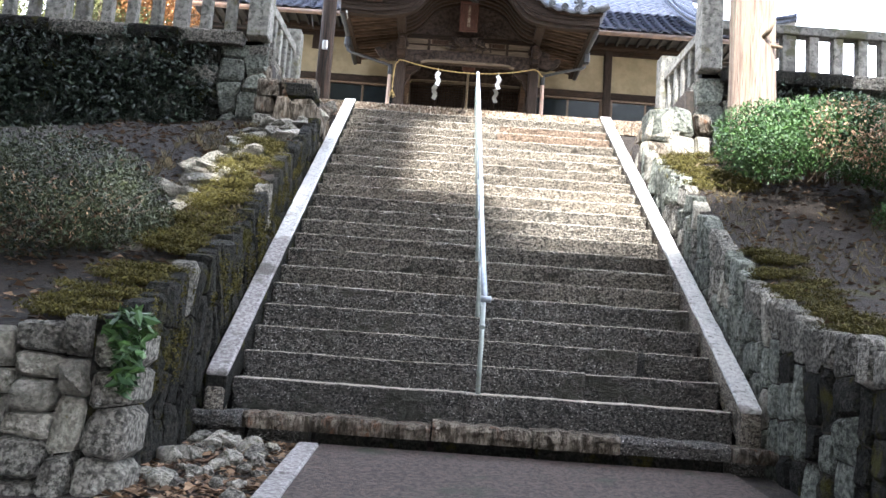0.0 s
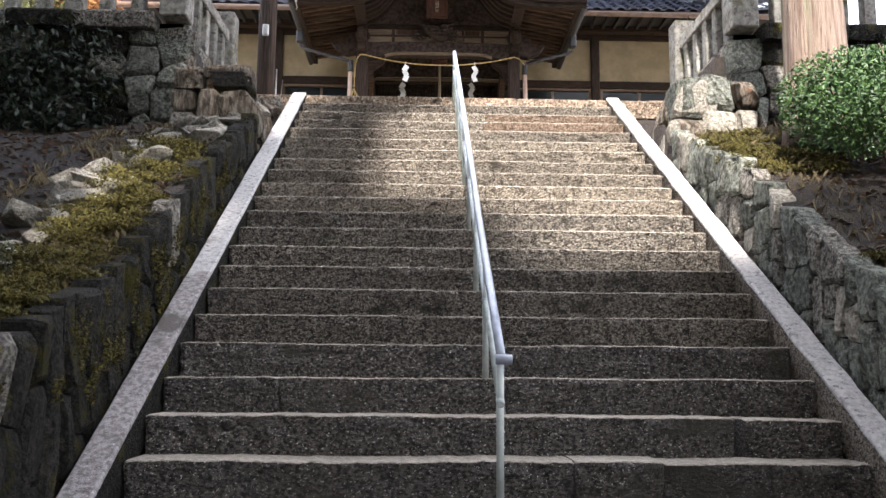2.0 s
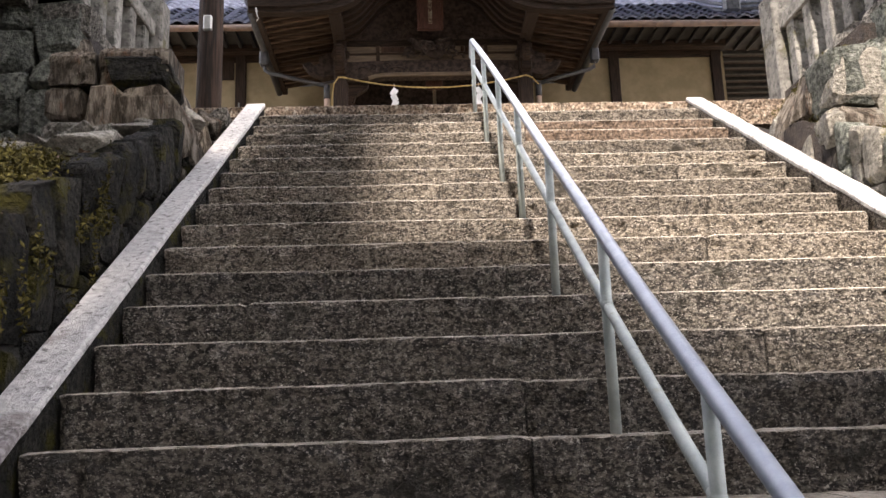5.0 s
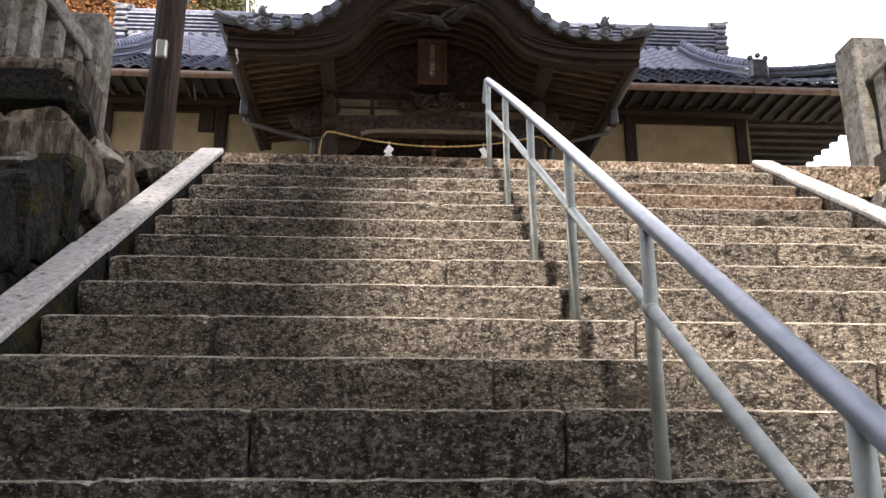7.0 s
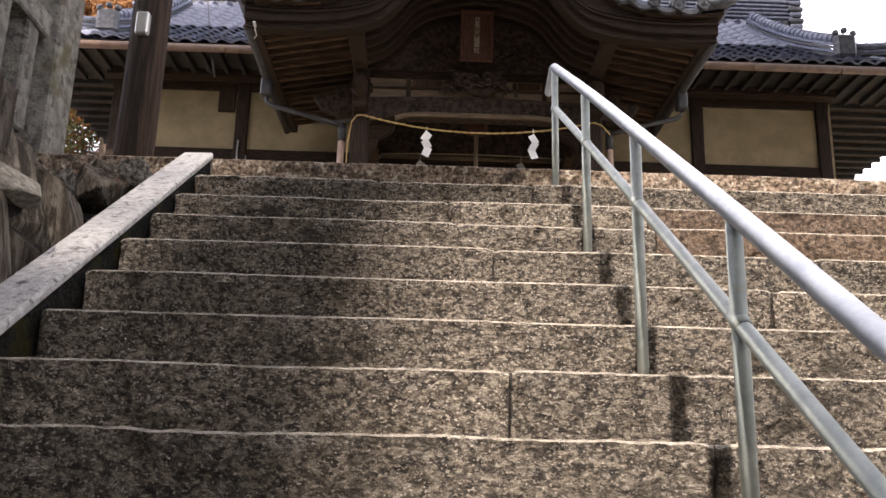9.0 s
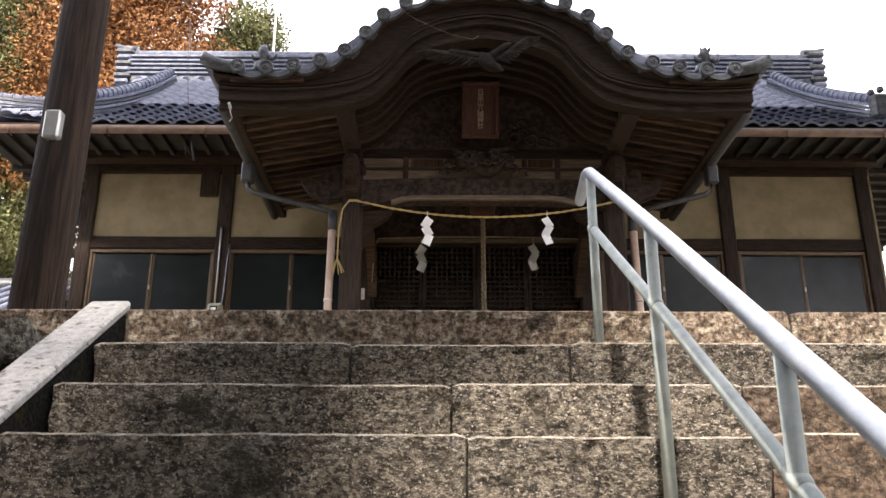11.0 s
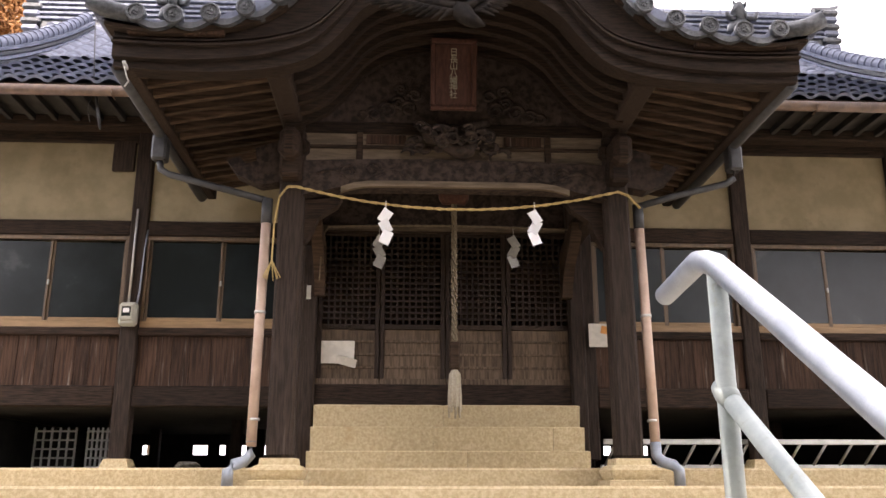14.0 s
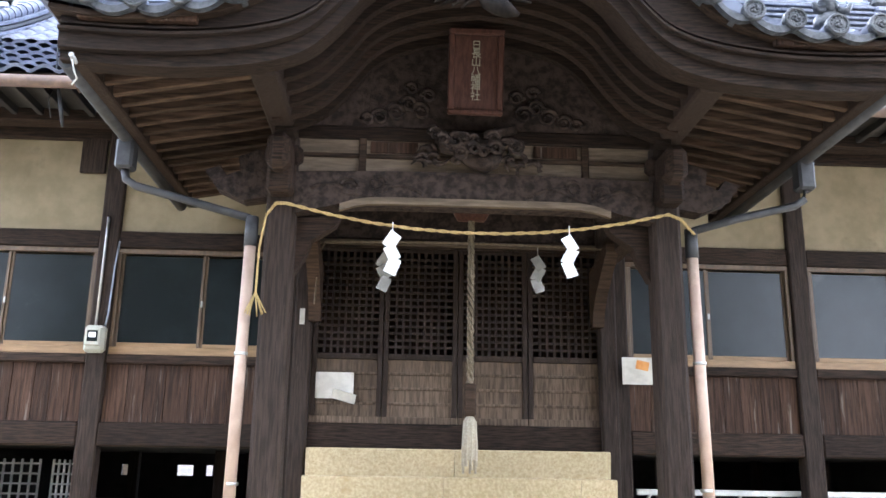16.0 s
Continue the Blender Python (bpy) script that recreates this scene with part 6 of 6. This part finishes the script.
leaves("crown", blobs, 9000, 0.09, GREENTREE, cedar, 15, shell=0.1)

# fallen leaves on the banks and path edges
def litter(name, boxes, count, size, material, seed, label):
    rng = np.random.default_rng(seed)
    vs, fs = [], []
    for n in range(count):
        x0, x1, y0, y1 = boxes[n % len(boxes)]
        x, y = rng.uniform(x0, x1), rng.uniform(y0, y1)
        z = land(x, y) + 0.012
        a, s = rng.uniform(0, 6.28), size * rng.uniform(0.6, 1.4)
        c, d = math.cos(a) * s, math.sin(a) * s
        k = len(vs)
        t1, t2, t3 = rng.uniform(-0.4, 0.7, 3) * s
        vs += [(x - c, y - d, z), (x + d * 0.5, y - c * 0.5, z + abs(t1)), (x + c, y + d, z + abs(t2) * 0.5), (x - d * 0.5, y + c * 0.5, z + abs(t3))]
        fs += [(k, k + 1, k + 2), (k, k + 2, k + 3)]
    return tagged(raw(name, vs, fs, material), label, "leaf litter", kind="stuff")


DEAD = leaf_mat("dead_leaf", (0.05, 0.03, 0.018), (0.20, 0.13, 0.075), 0.85)
litter("fallen_leaves", [(-5, -1.8, 4.9, 11.3), (2.6, 6, 4.4, 11.3), (-1.7, -0.95, 1.5, 6.3)], 9000, 0.035, DEAD, 5, "brown fallen leaves strewn over the soil banks")

# dry grass on the banks
def grass(name, boxes, count, height, material, seed, label):
    rng = np.random.default_rng(seed)
    vs, fs = [], []
    for n in range(count):
        x0, x1, y0, y1 = boxes[n % len(boxes)]
        x, y = rng.uniform(x0, x1), rng.uniform(y0, y1)
        if noise.noise(Vector((x * 1.3, y * 1.3, 4))) < -0.05:
            continue
        z = land(x, y) - 0.01
        a, h = rng.uniform(0, 6.28), height * rng.uniform(0.4, 1.3)
        lx, ly = rng.uniform(-0.7, 0.7, 2) * h
        w = 0.004
        k = len(vs)
        vs += [(x - w * math.cos(a), y - w * math.sin(a), z), (x + w * math.cos(a), y + w * math.sin(a), z), (x + lx * 0.45, y + ly * 0.45, z + h * 0.7), (x + lx, y + ly, z + h * 0.85)]
        fs += [(k, k + 1, k + 2), (k + 1, k + 3, k + 2)]
    return tagged(raw(name, vs, fs, material), label, "grass", kind="stuff")


grass("dry_grass", [(-3.2, -1.85, 6.8, 11.2), (2.6, 5.5, 4.6, 11.2)], 10000, 0.09, GRASS, 6, "thin dry grass and weeds on the soil banks")

# front wall of the left bank
fw = thing("bank_wall", "rough wall of pale and mossy field stones below the bank", "stone wall", kind="structure")
fitted_wall(fw, lambda u, v, d: (-u, 4.66 - d + 0.12 * (v + 0.3), v), 1.62, 6.6, lambda u: -0.38, lambda u: 0.80 - 0.06 * max(0, u - 2), 0.2, 0.22, lambda r_, u, row, rows: PALEROCK if r_.random() < 0.45 else ROCK, 111, 0.3, 0.075, 0.06)
fw2 = thing("bank_wall", "rough dark wall of field stones below the bank", "stone wall", kind="structure")
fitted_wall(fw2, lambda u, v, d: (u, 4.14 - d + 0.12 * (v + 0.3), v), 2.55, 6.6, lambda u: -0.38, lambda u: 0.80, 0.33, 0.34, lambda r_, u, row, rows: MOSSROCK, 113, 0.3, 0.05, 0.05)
# tumbled stones up the left bank and rubble by the path
rng = random.Random(71)
for i in range(60):
    u = i / 59
    y = 7.6 + 3.6 * u + rng.uniform(-0.15, 0.15)
    x = -2.62 + 0.55 * u + rng.uniform(-0.28, 0.3)
    s = rng.uniform(0.14, 0.34)
    ob = stone(PALEROCK, None, (x, y, land(x, y) + s * 0.16), (s * 1.3, s, s * 0.5), (rng.uniform(-25, 25), rng.uniform(-20, 20), rng.uniform(0, 180)), 0.55, rng, "loose_stone")
    tagged(ob, "pale angular stone tumbled on the mossy bank", "stone", "loose stones on the bank")
for i in range(70):
    y = rng.uniform(4.9, 6.25) if i < 45 else rng.uniform(3.5, 5)
    x = rng.uniform(-1.65, -0.98)
    s = rng.uniform(0.06, 0.19)
    ob = stone(PALEROCK if rng.random() < 0.5 else ROCK, None, (x, y, path_z(y) + s * 0.2), (s * 1.3, s, s * 0.75), (rng.uniform(-20, 20), rng.uniform(-20, 20), rng.uniform(0, 180)), 0.35, rng, "rubble_stone")
    tagged(ob, "small rounded stone lying on brown soil by the path", "stone", "rubble by the path")


# ---- trees behind the hall, and unseen trees added for shade ----
def tree(at, height, radius, material, label, seed, count, size, base=0.25, cone=0.5):
    ob = thing("tree", label, "tree", at=at)
    rng = random.Random(seed)
    part("trunk", tube([(0, 0, -0.3), (0.05, 0, height * 0.4), (0, 0.05, height * 0.95)], 0.3, 12, [0.02 * height + 0.08, 0.014 * height + 0.05, 0.03]), TWIG, ob)
    blobs = []
    n = 34
    for i in range(n):
        u = i / (n - 1)
        z = height * (base + (1 - base) * u)
        rr = radius * ((1 - u) ** cone) * rng.uniform(0.6, 1.05) + 0.15
        a = i * 2.399 + rng.uniform(-0.3, 0.3)
        tip = (rr * math.cos(a), rr * math.sin(a), z)
        part("limb", tube([(0, 0, z - 0.25 * rr), (tip[0] * 0.5, tip[1] * 0.5, z - 0.08 * rr), tip], 0.04, 5, [0.07, 0.045, 0.015]), TWIG, ob)
        q = 0.32 * radius * rng.uniform(0.7, 1.2)
        blobs.append(((tip[0] * 0.85, tip[1] * 0.85, z), (q, q, q * 0.75)))
        blobs.append(((tip[0] * 0.45, tip[1] * 0.45, z + 0.1), (q, q, q * 0.8)))
    leaves("crown", blobs, count, size, material, ob, seed, shell=0.3)
    return ob


tree((-12.2, 38, PLAZA), 20.5, 5.2, ORANGE, "tall conifer in orange-brown autumn colour behind the hall", 101, 90000, 0.085, 0.5, 0.4)
tree((-8.2, 41, PLAZA), 19.6, 5.0, GREENTREE, "tall dull green conifer behind the hall", 102, 70000, 0.09, 0.2, 0.45)
tree((-17.0, 39, PLAZA), 20.0, 4.2, GREENTREE, "tall dull green conifer behind the hall", 103, 60000, 0.09, 0.2, 0.5)
tree((-22.0, 36, PLAZA), 18.5, 4.8, GREENTREE, "tall dull green conifer behind the hall", 104, 50000, 0.09, 0.2, 0.5)
tree((-11.0, 47, PLAZA), 22.0, 4.6, GREENTREE, "tall dull green conifer behind the hall", 105, 34000, 0.11, 0.15, 0.5)
tree((-19.5, 46, PLAZA), 22.0, 5.0, GREENTREE, "tall dull green conifer behind the hall", 106, 34000, 0.11, 0.15, 0.5)
tree((-26.5, 42, PLAZA), 20.0, 5.0, GREENTREE, "tall dull green conifer behind the hall", 107, 34000, 0.11, 0.15, 0.5)
# out-of-view trees, placed and sized only to block sun and sky light
SHADE = [(-1.5, -8, 21.6, 3.4, 0.3), (0.7, -9.8, 21.6, 3.2, 0.3), (2.2, -8.4, 20.4, 2.6, 0.3), (7.4, -8, 19.5, 3.4, 0.3), (-5.5, 1.0, 27.5, 4.5, 0.25), (-9, -6, 24, 5, 0.2), (12, -5, 20, 4.5, 0.2), (-6.9, 7.2, 16, 3.6, 0.5), (-6.6, 3.2, 17, 3.6, 0.45), (8.9, 15.5, 21, 3.8, 0.55), (-7.1, 1.5, 24, 4.3, 0.18), (-10.5, 4.5, 22, 4.5, 0.25)]
for i, (x, y, h, r, base) in enumerate(SHADE):
    tree((x, y, -1.5), h, r, GREENTREE, "unseen tall dark cedar added to shade the stairs and banks", 130 + i, 9000 if i == 4 else 11000, 0.28, base, 0.33 if i in (4, 10) else 0.55)
# added high crowns that keep the sun off the hall and yard
for i, (x, y, r) in enumerate(((-4.2, -0.6, 4.2), (4.0, -0.2, 4.2), (-1.9, -2.6, 3.4))):
    tree((x, y, -1.5), 38 if y > -2 else 42, r, GREENTREE, "unseen very tall cedar added to shade the hall", 150 + i, 12000, 0.32, 0.565 if y > -2 else 0.58, 0.16)

# bare tree to the right of the hall
bare = thing("bare_tree", "small leafless tree beyond the hall's eave", "tree", at=(9.6, 27, PLAZA))
rng = random.Random(15)
part("trunk", tube([(0, 0, 0), (0.1, 0, 2.2), (0.05, 0, 3.8)], 0.08, 8, [0.11, 0.07, 0.02]), TWIG, bare)
for i in range(44):
    z = rng.uniform(1.5, 3.6)
    a, L = rng.uniform(0, 6.28), rng.uniform(0.7, 1.9)
    p = [(0.08, 0, z), (L * 0.5 * math.cos(a), L * 0.5 * math.sin(a), z + L * 0.5), (L * 0.75 * math.cos(a) + rng.uniform(-0.2, 0.2), L * 0.75 * math.sin(a), z + L * 1.1)]
    part("twig", tube(p, 0.01, 5, [0.022, 0.012, 0.005]), TWIG, bare)

# low side building to the left of the hall
side = thing("side_building", "low outbuilding with a grey tiled roof beside the hall", "building", at=(-9.0, 21.5, PLAZA))
part("wall", box(-2.2, 2.2, 0.6, 5, 0, 2.0, 0), PLASTER, side)
bm = bmesh.new()
a = [bm.verts.new(p) for p in ((-2.6, 0, 2.0), (2.6, 0, 2.0), (2.6, 2.8, 3.3), (-2.6, 2.8, 3.3), (2.6, 5.6, 2.0), (-2.6, 5.6, 2.0))]
bm.faces.new((a[0], a[1], a[2], a[3]))
bm.faces.new((a[3], a[2], a[4], a[5]))
part("roof", bm, TILE, side)
for i in range(20):
    x = -2.55 + i * 0.268
    part("tile_row", tube([(x, -0.04, 2.03), (x, 2.8, 3.34)], 0.06, 8), TILE, side)
part("ridge", tube([(-2.65, 2.8, 3.36), (2.65, 2.8, 3.36)], 0.14, 10), ORN, side)
